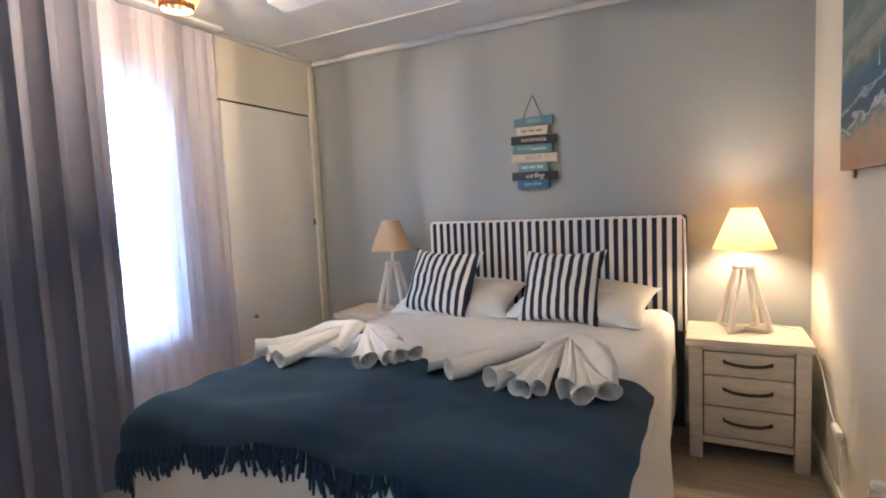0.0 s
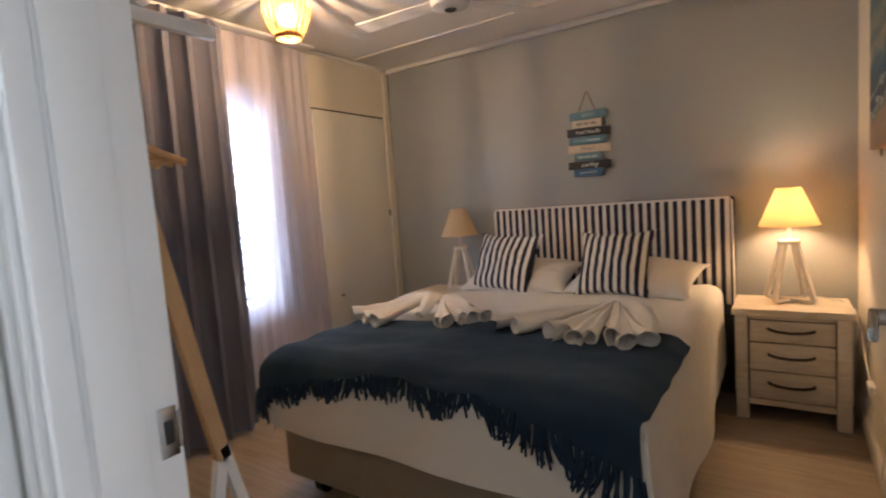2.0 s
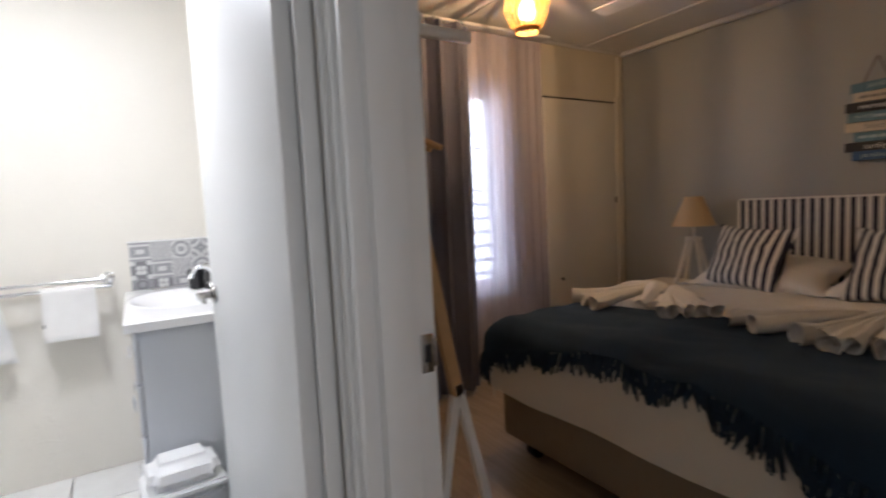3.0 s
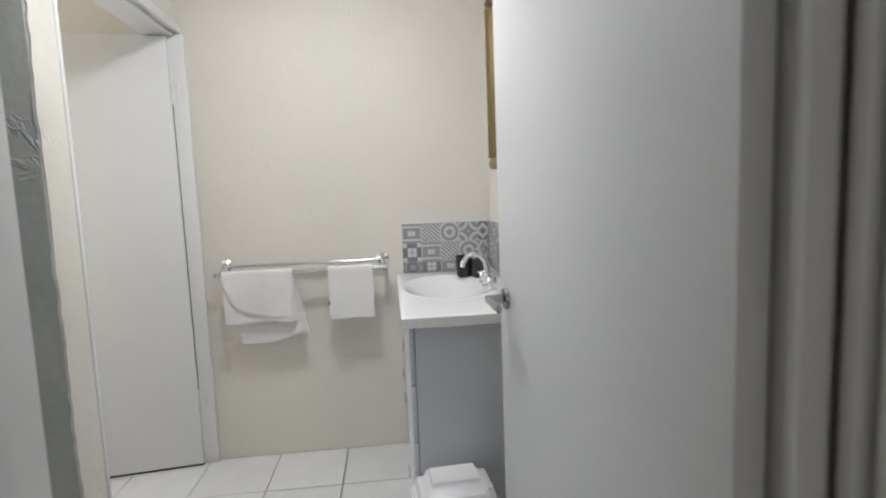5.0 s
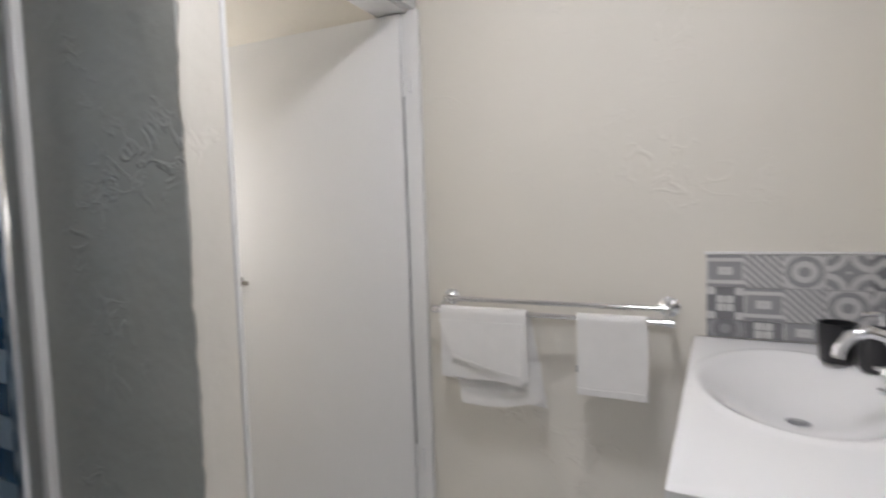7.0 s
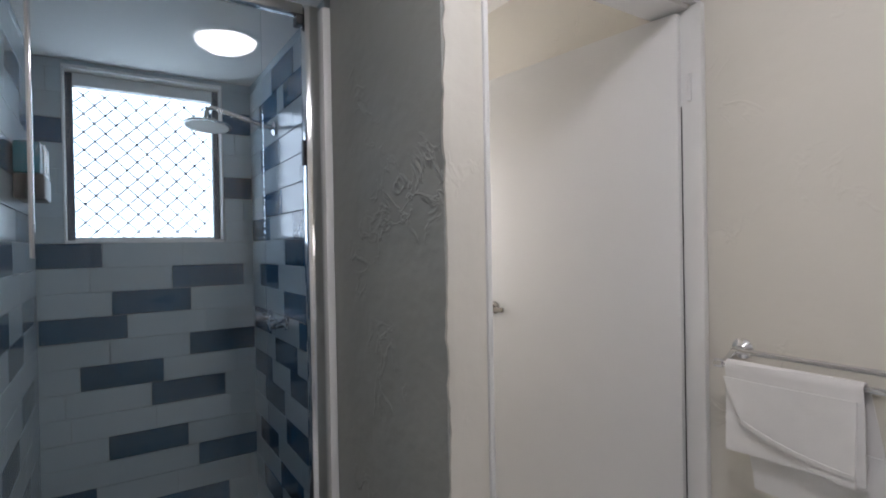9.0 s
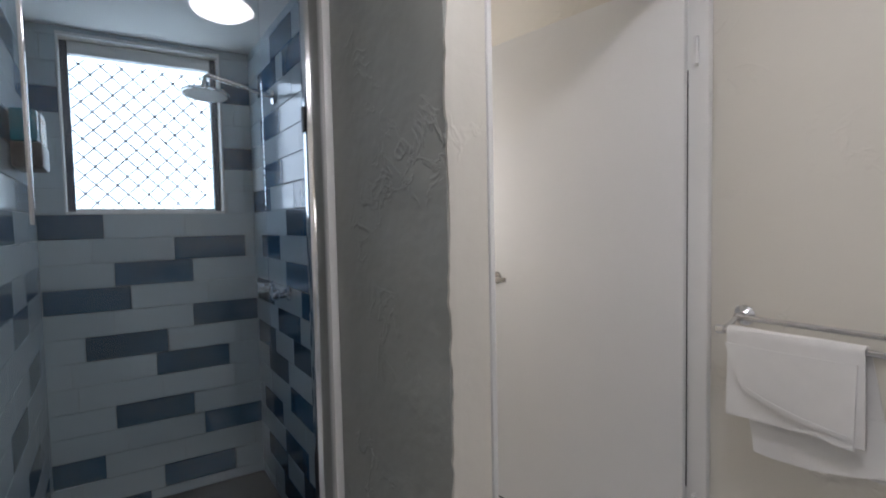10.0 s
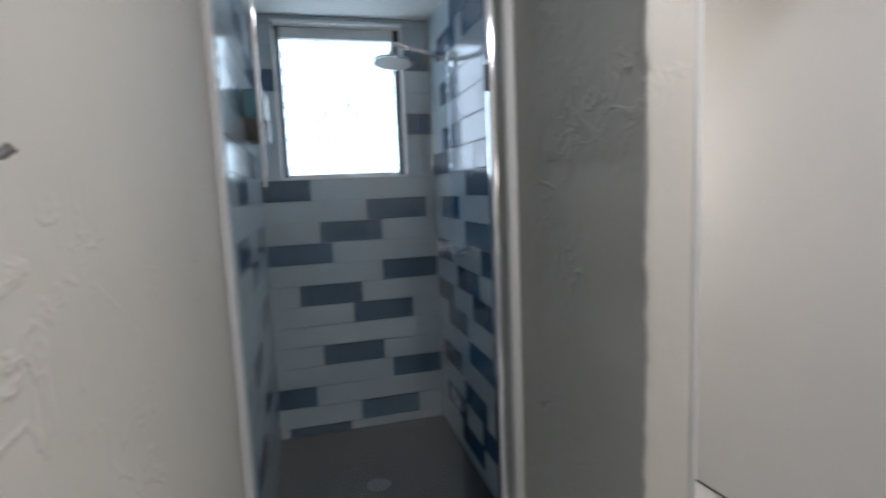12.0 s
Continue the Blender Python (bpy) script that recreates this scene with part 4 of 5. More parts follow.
# Doorway linings and architraves
dl = tagged(thing("door_frame_1", "white painted frame and moulded architrave of the bedroom doorway", "door frame"), kind="structure")
part("lining_left", solid(-0.045, -0.028, -0.352, -0.235, 0, 2.045, 0.002), TRIM, dl)
part("stop_left", solid(-0.028, -0.016, -0.350, -0.285, 0, 2.03, 0.003), TRIM, dl)
part("lining_right", solid(0.782, 0.80, -0.352, -0.19, 0, 2.045, 0.002), TRIM, dl)
part("lining_head", solid(-0.045, 0.80, -0.352, -0.19, 2.045, 2.06, 0.002), TRIM, dl)
for k, (x0, x1, d) in enumerate(((-0.031, -0.052, 0.034), (-0.053, -0.064, 0.024), (-0.065, -0.088, 0.040), (-0.089, -0.098, 0.026), (-0.099, -0.118, 0.046))):
    part("architrave", solid(x1, x0, -0.352 - d, -0.352, 0, 2.06 + 0.02 * k, 0.004), TRIM, dl)
part("architrave_head", solid(-0.118, 0.92, -0.385, -0.352, 2.145, 2.2, 0.008), TRIM, dl)
part("architrave_right", solid(0.81, 0.90, -0.385, -0.352, 0, 2.06, 0.008), TRIM, dl)
sp = part("strike_plate", solid(-0.0275, -0.0245, -0.268, -0.242, 0.957, 1.030, 0.001), STEEL, dl, "steel strike plate")
# No opening here: a black patch stands in for the hole's shade.
part("strike_hole_patch", solid(-0.0244, -0.0238, -0.261, -0.249, 0.977, 1.010), BLACK, sp)
part("strike_lip", solid(-0.0275, -0.0245, -0.2415, -0.234, 0.966, 1.02, 0.001), STEEL, sp)

# Bathroom doorway and door
bf = tagged(thing("door_frame_2", "white painted frame of the bathroom doorway", "door frame"), kind="structure")
part("lining_right", solid(-0.40, -0.138, -0.418, -0.40, 0, 2.05, 0.002), TRIM, bf)
part("lining_left", solid(-0.40, -0.138, -1.24, -1.225, 0, 2.05, 0.002), TRIM, bf)
part("lining_head", solid(-0.40, -0.138, -1.225, -0.418, 2.04, 2.06, 0.002), TRIM, bf)
part("architrave", solid(-0.137, -0.121, -0.432, -0.400, 0, 2.06, 0.004), TRIM, bf)
d2 = tagged(thing("door_2", "white flush bathroom door standing open against the wall", "door", pose(-0.165, -0.442, 0, 0, 0, 2)), kind="structure")
part("leaf", solid(-0.895, 0, -0.018, 0.018, 0.012, 2.03, 0.003), DOOR, d2)
lever(d2, pose(-0.822, -0.018, 1.017), 1, 0.12)
part("latch_plate", solid(-0.8975, -0.8952, -0.011, 0.011, 0.96, 1.08, 0.0005), STEEL, d2)
for z in (0.35, 1.75):
    part("hinge", tube([(0.006, -0.02, z), (0.006, -0.02, z + 0.09)], 0.006, 10), STEEL, d2)

# Toilet door
wf = tagged(thing("door_frame_3", "white painted frame of the toilet doorway", "door frame"), kind="structure")
part("jamb", solid(BX0 + 0.002, -2.272, BY0 - 0.055, BY0 + 0.082, 0, 2.075, 0.004), TRIM, wf)
# Black strip on the jamb paints the shade in the hinge gap.
part("gap_shade_strip", solid(-2.2722, -2.2685, BY0 - 0.012, BY0 + 0.016, 0.385, 1.755), BLACK, wf, "black strip standing in for the shaded gap beside the door")
part("jamb", solid(-1.472, -1.457, BY0 - 0.11, BY0 + 0.012, 0, 2.075, 0.004), TRIM, wf)
part("head", solid(-2.272, -1.472, BY0 - 0.082, BY0 + 0.042, 2.064, 2.09, 0.004), TRIM, wf)
part("architrave_head", solid(BX0 + 0.002, -1.44, BY0 + 0.043, BY0 + 0.07, 2.076, 2.118, 0.005), TRIM, wf)
d3 = tagged(thing("door_3", "white flush toilet door standing ajar with steel hinges", "door", pose(-2.268, BY0 + 0.043, 0, 0, 0, 7)), kind="structure")
part("leaf", solid(-0.018, 0.018, -0.94, -0.029, 0.012, 2.058, 0.003), DOOR, d3)
# Black strip added to draw the dark line under the door.
part("bottom_strip", solid(-0.012, 0.012, -0.91, -0.03, 0.001, 0.0115), BLACK, d3, "black strip filling the gap under the door")
lever(d3, pose(0.018, -0.865, 1.03, 0, 0, 90), 1, 0.095)
for z in (0.29, 1.765):
    h = part("hinge", tube([(0.012, 0.006, z), (0.012, 0.006, z + 0.085)], 0.007, 10), WHITE_PLASTIC, d3, "white painted hinge")
    part("hinge_leaf", solid(-0.008, 0.012, 0.003, 0.007, z, z + 0.085, 0.001), WHITE_PLASTIC, h)

# Ceiling light of the bathroom
OPAL = glow("lit_opal_glass", (1.0, 0.975, 0.95), 160.0)
cl = thing("ceiling_light", "round opal glass ceiling light, switched on", "ceiling light", pose(-1.24, -1.05, H))
part("base", lathe([(0, -0.001), (0.16, -0.001), (0.16, -0.02), (0.15, -0.025), (0, -0.025)], 40), WHITE_PLASTIC, cl)
part("diffuser", lathe([(0.0005, -0.085), (0.063, -0.08), (0.115, -0.065), (0.151, -0.04), (0.157, -0.026)], 48), OPAL, cl, "glowing opal diffuser")

# Towel rail and towels
tr = thing("towel_rail", "double chrome towel rail on the cream wall", "towel rail", pose(BX0, 0, 0))
for y in (-1.585, -0.826):
    p = part("flange", lathe([(0, 0.001), (0.03, 0.001), (0.031, 0.006), (0.022, 0.012), (0.012, 0.02), (0.010, 0.055), (0, 0.055)], 24), CHROME, tr)
    p.matrix_local = pose(0, y, 0.985, 0, 90, 0)
    part("arm", tube([(0.045, y, 0.985), (0.09, y, 0.965), (0.118, y, 0.957)], 0.009, 12), CHROME, p).parent = tr
    part("end_cap", tube([(0.115, y - 0.022 if y < -1 else y + 0.022, 0.955), (0.115, y, 0.955)], 0.013, 14), CHROME, tr)
part("bar", tube([(0.05, -1.585, 0.985), (0.05, -0.826, 0.985)], 0.008, 14), CHROME, tr)
part("bar", tube([(0.115, -1.585, 0.955), (0.115, -0.826, 0.955)], 0.008, 14), CHROME, tr)


def hung_towel(label, y0, y1, front, back, skew, seed):
    ob = thing("hand_towel", label, "towel", pose(BX0 + 0.115, 0, 0.955), "towels on the rail")

    def f(u, v, layer):
        y = y0 + (y1 - y0) * u
        ln = front[0] + (front[1] - front[0]) * u
        lb = back[0] + (back[1] - back[0]) * u
        total = ln + lb + 0.04
        s = v * total - lb - 0.02
        w = noise.noise(Vector((u * 3 + seed, v * 3, 0))) * 0.012 + 0.006 * math.sin(6 * u + seed)
        if s > 0.02:
            return (0.013 + 0.006 * layer + (0.4 * w + 0.012 * (s / ln)) * min(1, s * 6), y + skew[0] * (s / ln) + 0.004 * math.sin(9 * s), -(s - 0.02))
        if s < -0.02:
            return (-0.013 + (0.3 * w - 0.004) * min(1, -s * 6), y + skew[1] * (-s / lb), s + 0.02)
        a = math.pi * (s + 0.02) / 0.04
        return (-0.013 * math.cos(a), y, 0.013 * math.sin(a))
    part("cloth", sheet(24, 60, lambda u, v: f(u, v, 0), 0.004), TOWEL, ob)
    return ob, f


t1, f1 = hung_towel("white hand towel folded unevenly over the chrome rail", -1.572, -1.25, (0.235, 0.225), (0.30, 0.315), (0.005, 0.055), 2)
part("back_corner", sheet(20, 20, lambda u, v: Vector((-0.006 + 0.004 * math.sin(5 * u + 3 * v), -1.515 + 0.305 * u + 0.012 * v, -0.16 - v * (0.165 + 0.022 * math.sin(3.0 * u + 0.4) - 0.03 * u))), 0.004), TOWEL, t1, "lower layer hanging out behind")
part("fold", sheet(22, 30, lambda u, v: Vector((0.024 + 0.016 * v * (1 - 0.5 * v) + 0.004 * math.sin(5 * u + 2 * v), -1.54 + 0.28 * u - 0.03 * (1 - v) * (1 - u) + 0.03 * v * (1 - u), -0.03 - v * (0.10 + 0.105 * math.sin(1.2 * u + 0.3)))), 0.005), TOWEL, t1, "loose folded layer")
part("hem_stripe", sheet(24, 2, lambda u, v: Vector((0.040 + 0.003 * math.sin(6 * u), -1.51 + 0.245 * u, -0.115 - 0.085 * math.sin(1.2 * u + 0.3) - 0.012 * v)), 0.002), TOWEL, t1)
LABEL = mat("grey_label", (0.12, 0.12, 0.13), 0.8)
part("label", solid(-0.017, -0.012, -1.262, -1.250, -0.29, -0.27, 0.001), LABEL, t1, "small grey label")
t2, f2 = hung_towel("small white face towel hanging over the chrome rail", -1.083, -0.875, (0.235, 0.235), (0.22, 0.22), (0.0, -0.01), 7)
part("hem", sheet(16, 3, lambda u, v: Vector((0.034 + 0.004 * math.sin(6 * u), -1.08 + 0.2 * u, -0.212 - 0.02 * v)), 0.003), TOWEL, t2)
part("label", solid(0.012, 0.016, -1.087, -1.081, -0.17, -0.15, 0.001), LABEL, t2, "small grey label")

# Vanity
CERAMIC = mat("white_glazed_ceramic", (0.88, 0.88, 0.88), 0.08, vary=0.01)
CAB = mat("white_laminate", (0.66, 0.68, 0.72), 0.3, vary=0.02)
van = thing("vanity_unit", "white laminate vanity cabinet with ring handles", "vanity", pose(0, 0, 0))
body_bm = solid(-2.298, -1.375, -0.715, -0.274, 0.10, 0.862, 0.002)
body_bm.normal_update()
bmesh.ops.delete(body_bm, geom=[f for f in body_bm.faces if f.normal.z > 0.9], context="FACES")
part("body", body_bm, CAB, van)
part("kickboard", solid(-2.298, -1.395, -0.67, -0.30, 0, 0.099), CAB, van)
ringp = [(0.022 * math.cos(a), -0.008, 0.022 * math.sin(a)) for a in [math.pi * 2 * i / 16 for i in range(17)]]
for x0, x1, zs in ((-1.66, -1.377, ((0.66, 0.855), (0.46, 0.655), (0.10, 0.455))), (-1.975, -1.665, ((0.10, 0.855),)), (-2.29, -1.98, ((0.10, 0.855),))):
    for z0, z1 in zs:
        d = part("door" if z1 - z0 > 0.5 else "drawer_front", solid(x0, x1, -0.734, -0.717, z0 + 0.002, z1 - 0.002, 0.003), CAB, van)
        kx = (x0 + x1) / 2 if z1 - z0 < 0.5 else (x1 - 0.05 if x0 > -2.0 else x1 - 0.04)
        h = part("ring_handle", tube([Vector(p) + Vector((kx, -0.742, (z0 + z1) / 2)) for p in ringp], 0.0035, 8), CHROME, d, "chrome ring handle")


def basin_top():
    nx, ny = 84, 60
    x0, x1, y0, y1, zt = -2.298, -1.33, -0.757, -0.274, 0.90
    cx, cy, ax, ay, dep = -1.885, -0.54, 0.285, 0.19, 0.085
    bm = bmesh.new()
    g = []
    for i in range(nx + 1):
        row = []
        for j in range(ny + 1):
            x, y = x0 + (x1 - x0) * i / nx, y0 + (y1 - y0) * j / ny
            q = ((x - cx) / ax) ** 2 + ((y - cy) / ay) ** 2
            z = zt
            if q < 1.0:
                z -= dep * (1 - q) ** 1.15
            if q >= 1.0 and q < 1.18:
                z += 0.003 * math.sin((q - 1) / 0.18 * math.pi)
            edge = min(x - x0 + 0.05, x1 - x, y - y0)
            if edge < 0.008:
                z -= 0.004 * (1 - edge / 0.008) ** 2
            row.append(bm.verts.new((x, y, z)))
        g.append(row)
    for i in range(nx):
        for j in range(ny):
            bm.faces.new((g[i][j], g[i + 1][j], g[i + 1][j + 1], g[i][j + 1]))
    rim = [g[i][0] for i in range(nx + 1)] + [g[nx][j] for j in range(1, ny + 1)] + [g[i][ny] for i in range(nx - 1, -1, -1)] + [g[0][j] for j in range(ny - 1, 0, -1)]
    low = [bm.verts.new((v.co.x, v.co.y, 0.864)) for v in rim]
    n = len(rim)
    for k in range(n):
        bm.faces.new((rim[k], low[k], low[(k + 1) % n], rim[(k + 1) % n]))
    return bm


bt = thing("washbasin", "white moulded basin top with oval bowl and upstand", "basin")
part("basin", basin_top(), CERAMIC, bt)
part("upstand", solid(-2.298, -1.33, -0.288, -0.273, 0.901, 0.918, 0.004), CERAMIC, bt)
part("drain", lathe([(0, 0), (0.022, 0), (0.022, 0.003), (0, 0.004)], 20), CHROME, bt, "chrome drain").location = (-1.885, -0.54, 0.8165)
tap = thing("basin_tap", "chrome gooseneck tap with two handles", "tap", pose(-1.80, -0.385, 0.90) @ Matrix.Scale(0.86, 4))
part("spout", tube([(0, 0, 0.0), (0, 0, 0.09), (-0.002, -0.006, 0.125), (-0.006, -0.03, 0.155), (-0.008, -0.062, 0.165), (-0.01, -0.095, 0.152), (-0.012, -0.115, 0.12), (-0.012, -0.118, 0.10)], [0.016, 0.015, 0.014, 0.014, 0.014, 0.013, 0.012, 0.012], 16), CHROME, tap)
part("spout_base", lathe([(0, 0.001), (0.026, 0.001), (0.026, 0.008), (0.018, 0.014), (0, 0.014)], 24), CHROME, tap)
for dx in (-0.10, 0.10):
    hd = part("handle", lathe([(0, 0.001), (0.026, 0.001), (0.026, 0.01), (0.018, 0.014), (0.018, 0.03), (0.024, 0.034), (0.024, 0.06), (0.02, 0.066), (0, 0.067)], 24), CHROME, tap)
    hd.location = (dx, 0.002, 0)
    part("lever", tube([(0, 0, 0.055), (0, -0.035, 0.06)], 0.005, 8), CHROME, hd)
cup = single("tumbler", lathe([(0, 0.001), (0.032, 0.001), (0.036, 0.006), (0.041, 0.095), (0.041, 0.098), (0.037, 0.098), (0.033, 0.008), (0, 0.008)], 32), BLACK, "matt black tumbler beside the tap", "tumbler", pose(-2.12, -0.435, 0.9))
sd = thing("soap_dispenser", "matt black round soap dispenser with chrome pump", "soap dispenser", pose(-2.06, -0.365, 0.9))
part("bottle", lathe([(0, 0.001), (0.036, 0.001), (0.042, 0.01), (0.044, 0.05), (0.038, 0.085), (0.014, 0.10), (0.014, 0.105), (0, 0.105)], 32), BLACK, sd)
part("pump", tube([(0, 0, 0.105), (0, 0, 0.13), (0, -0.01, 0.134), (0, -0.035, 0.13)], 0.006, 10), CHROME, sd, "chrome pump")


# Patterned splashback tiles
def motif(name, kind, a, b):
    m = mat(name, a, 0.35, vary=0.08, scale=60)
    nt = m.node_tree
    co, sep = nt.nodes.new("ShaderNodeTexCoord"), nt.nodes.new("ShaderNodeSeparateXYZ")
    nt.links.new(co.outputs["Object"], sep.inputs[0])

    def mth(op, x, y=0.0, z=0.0):
        n = nt.nodes.new("ShaderNodeMath")
        n.operation = op
        for i, v in enumerate((x, y, z)):
            if isinstance(v, (int, float)):
                n.inputs[i].default_value = v
            else:
                nt.links.new(v, n.inputs[i])
        return n.outputs[0]
    X, Y = mth("ABSOLUTE", sep.outputs[0]), mth("ABSOLUTE", sep.outputs[2])
    r2 = mth("SQRT", mth("ADD", mth("MULTIPLY", X, X), mth("MULTIPLY", Y, Y)))
    if kind == 0:
        v = mth("SINE", mth("MULTIPLY", r2, 210.0))
    elif kind == 1:
        cx, cy = mth("SUBTRACT", 0.05, X), mth("SUBTRACT", 0.05, Y)
        v = mth("SINE", mth("MULTIPLY", mth("SQRT", mth("ADD", mth("MULTIPLY", cx, cx), mth("MULTIPLY", cy, cy))), 190.0))
    elif kind == 2:
        v = mth("SINE", mth("MULTIPLY", mth("ADD", sep.outputs[0], sep.outputs[2]), 300.0))
    elif kind == 3:
        v = mth("SINE", mth("MULTIPLY", mth("ADD", X, Y), 150.0))
    elif kind == 4:
        v = mth("MULTIPLY", mth("SINE", mth("MULTIPLY", X, 130.0)), mth("SINE", mth("MULTIPLY", Y, 130.0)))
    else:
        v = mth("SUBTRACT", mth("SINE", mth("MULTIPLY", mth("MAXIMUM", X, mth("MULTIPLY", Y, 1.6)), 150.0)), 0.2)
    g = mth("GREATER_THAN", v, 0.1)
    mix = nt.nodes.new("ShaderNodeMix")
    mix.data_type = "RGBA"
    nt.links.new(g, mix.inputs[0])
    nt.links.new(shader(m).inputs["Base Color"].links[0].from_socket, mix.inputs[6])
    mix.inputs[7].default_value = (*b, 1)
    nt.links.new(mix.outputs[2], shader(m).inputs["Base Color"])
    return m


DG, MG, LG = (0.20, 0.20, 0.21), (0.31, 0.31, 0.32), (0.60, 0.60, 0.59)
MOTIFS = [motif("tile_motif", k, *c) for k, c in ((5, (MG, LG)), (1, (MG, LG)), (0, (DG, MG)), (2, (MG, LG)), (3, (LG, DG)), (4, (DG, LG)), (0, (LG, MG)), (1, (DG, LG)))]
SPGROUT = mat("light_grout", (0.52, 0.52, 0.52), 0.9)
sb = tagged(thing("splashback_1", "grey patterned encaustic-look tile splashback", "splashback"), kind="structure")
part("bed", solid(-2.2995, -2.294, -0.722, -0.2745, 0.905, 1.15), SPGROUT, sb)
part("edge_trim", solid(-2.2995, -2.288, -0.727, -0.2745, 1.1505, 1.158, 0.002), TRIM, sb)
sb2 = tagged(thing("splashback_2", "grey patterned encaustic-look tile splashback", "splashback"), kind="structure")
part("bed", solid(-2.288, -1.33, -0.276, -0.2705, 0.919, 1.15), SPGROUT, sb2)
part("edge_trim", solid(-2.288, -1.33, -0.282, -0.2705, 1.1505, 1.158, 0.002), TRIM, sb2)
rnd = random.Random(9)
P = 0.0965
tiles_cache = {}


def motif_tile(parent, k, w, h, m):
    key = (k, round(w, 4), round(h, 4))
    if key not in tiles_cache:
        tiles_cache[key] = mesh_of(solid(-w / 2, w / 2, -0.004, 0, -h / 2, h / 2), "tile", MOTIFS[k])
    ob = new("tile", tiles_cache[key])
    ob.parent = parent
    ob.matrix_local = m
    return ob


ROWS_Z = ((1.15 - P / 2, P - 0.002), (1.15 - 1.5 * P, P - 0.002), ((1.15 - 2 * P + 0.903) / 2 + 0.0, 1.15 - 2 * P - 0.905))
for r, (zc, h) in enumerate(ROWS_Z):
    for c in range(5):
        y1 = -0.722 + P * c
        w = min(P, -0.283 - y1) - 0.002
        if w > 0.02:
            motif_tile(sb, (5 * r + c * 3) % 8, w, h, pose(-2.294, y1 + w / 2 + 0.001, zc, 0, 0, 90))
    for c in range(10):
        x1 = -2.286 + P * c
        w = min(P, -1.331 - x1) - 0.002
        hz = h if r < 2 else h - 0.015
        if w > 0.02:
            motif_tile(sb2, rnd.randrange(8), w, hz, pose(x1 + w / 2 + 0.001, -0.276, zc if r < 2 else zc + 0.0075))

# Mirror with gilt frame, switch, bin
GILT = mat("aged_gilt", (0.26, 0.185, 0.075), 0.45, 0.35, vary=0.2, scale=40, bump=0.2, bscale=120)
MIRROR = mat("mirror_glass", (0.9, 0.9, 0.9), 0.01, 1.0, vary=0.0)
mi = thing("wall_mirror", "rectangular mirror in a moulded gilt frame", "mirror", pose(-1.797, BY1, 1.40))
part("glass", solid(-0.278, 0.278, -0.014, -0.010, 0.05, 0.72), MIRROR, mi, "mirror glass")
part("backing", solid(-0.32, 0.32, -0.009, -0.002, 0.01, 0.76), DARKWOOD, mi)
for nm, a in (("frame_bottom", (-0.328, 0.328, 0.0, 0.05)), ("frame_top", (-0.328, 0.328, 0.72, 0.77)), ("frame_left", (-0.328, -0.278, 0.0505, 0.7195)), ("frame_right", (0.278, 0.328, 0.0505, 0.7195))):
    f_ = part(nm, solid(a[0], a[1], -0.026, -0.001, a[2], a[3], 0.006), GILT, mi)
    if "bottom" in nm or "top" in nm:
        part("bead", solid(a[0] + 0.012, a[1] - 0.012, -0.034, -0.0262, a[2] + 0.014, a[2] + 0.03, 0.004), GILT, f_)
    else:
        part("bead", solid(a[0] + 0.014, a[0] + 0.03, -0.034, -0.0262, a[2], a[3], 0.004), GILT, f_)
sw = thing("light_switch", "white surface-mounted switch box under the mirror", "switch", pose(-1.575, BY1, 1.345))
part("box", solid(-0.038, 0.038, -0.042, -0.001, -0.037, 0.037, 0.004), WHITE_PLASTIC, sw)
part("rocker", solid(-0.008, 0.008, -0.046, -0.0422, 0.0, 0.02, 0.001), WHITE_PLASTIC, sw)
LINER = sheer_cloth("bin_liner", (0.75, 0.76, 0.78), 0.35, 0.4, 0.5)
bn = thing("pedal_bin", "small white plastic swing-top bin with clear liner", "bin", pose(-1.20, -0.62, 0, 0, 0, 4))


def tapered(w0, d0, w1, d1, z0, z1, bev=0.02):
    bm = solid(-0.5, 0.5, -0.5, 0.5, z0, z1)
    for v in bm.verts:
        k = (v.co.z - z0) / (z1 - z0)
        v.co.x *= w0 + (w1 - w0) * k
        v.co.y *= d0 + (d1 - d0) * k
    bmesh.ops.bevel(bm, geom=bm.edges[:], offset=bev, segments=3, affect="EDGES")
    return bm


part("bucket", tapered(0.17, 0.195, 0.21, 0.24, 0.001, 0.33), WHITE_PLASTIC, bn)
part("lid_rim", tapered(0.228, 0.258, 0.224, 0.254, 0.331, 0.354, 0.008), WHITE_PLASTIC, bn)
part("flap", tapered(0.218, 0.248, 0.15, 0.20, 0.355, 0.44, 0.03), WHITE_PLASTIC, bn, "swing flap")
part("liner", lathe([(0.137, 0.325), (0.146, 0.29), (0.152, 0.25), (0.158, 0.2), (0.156, 0.195), (0.144, 0.27), (0.135, 0.32), (0.137, 0.325)], 20), LINER, bn, "crumpled clear liner")

# Robe hook beside the bathroom doorway
rh = thing("wall_hook", "small metal hook on the cream plaster wall", "hook", pose(-0.40, -1.30, 1.315))
part("plate", solid(-0.006, -0.001, -0.015, 0.02, -0.03, 0.012, 0.002), STEEL, rh)
part("prong", tube([(-0.005, 0, 0), (-0.02, -0.004, -0.002), (-0.026, -0.008, 0.004)], 0.005, 10), STEEL, rh)

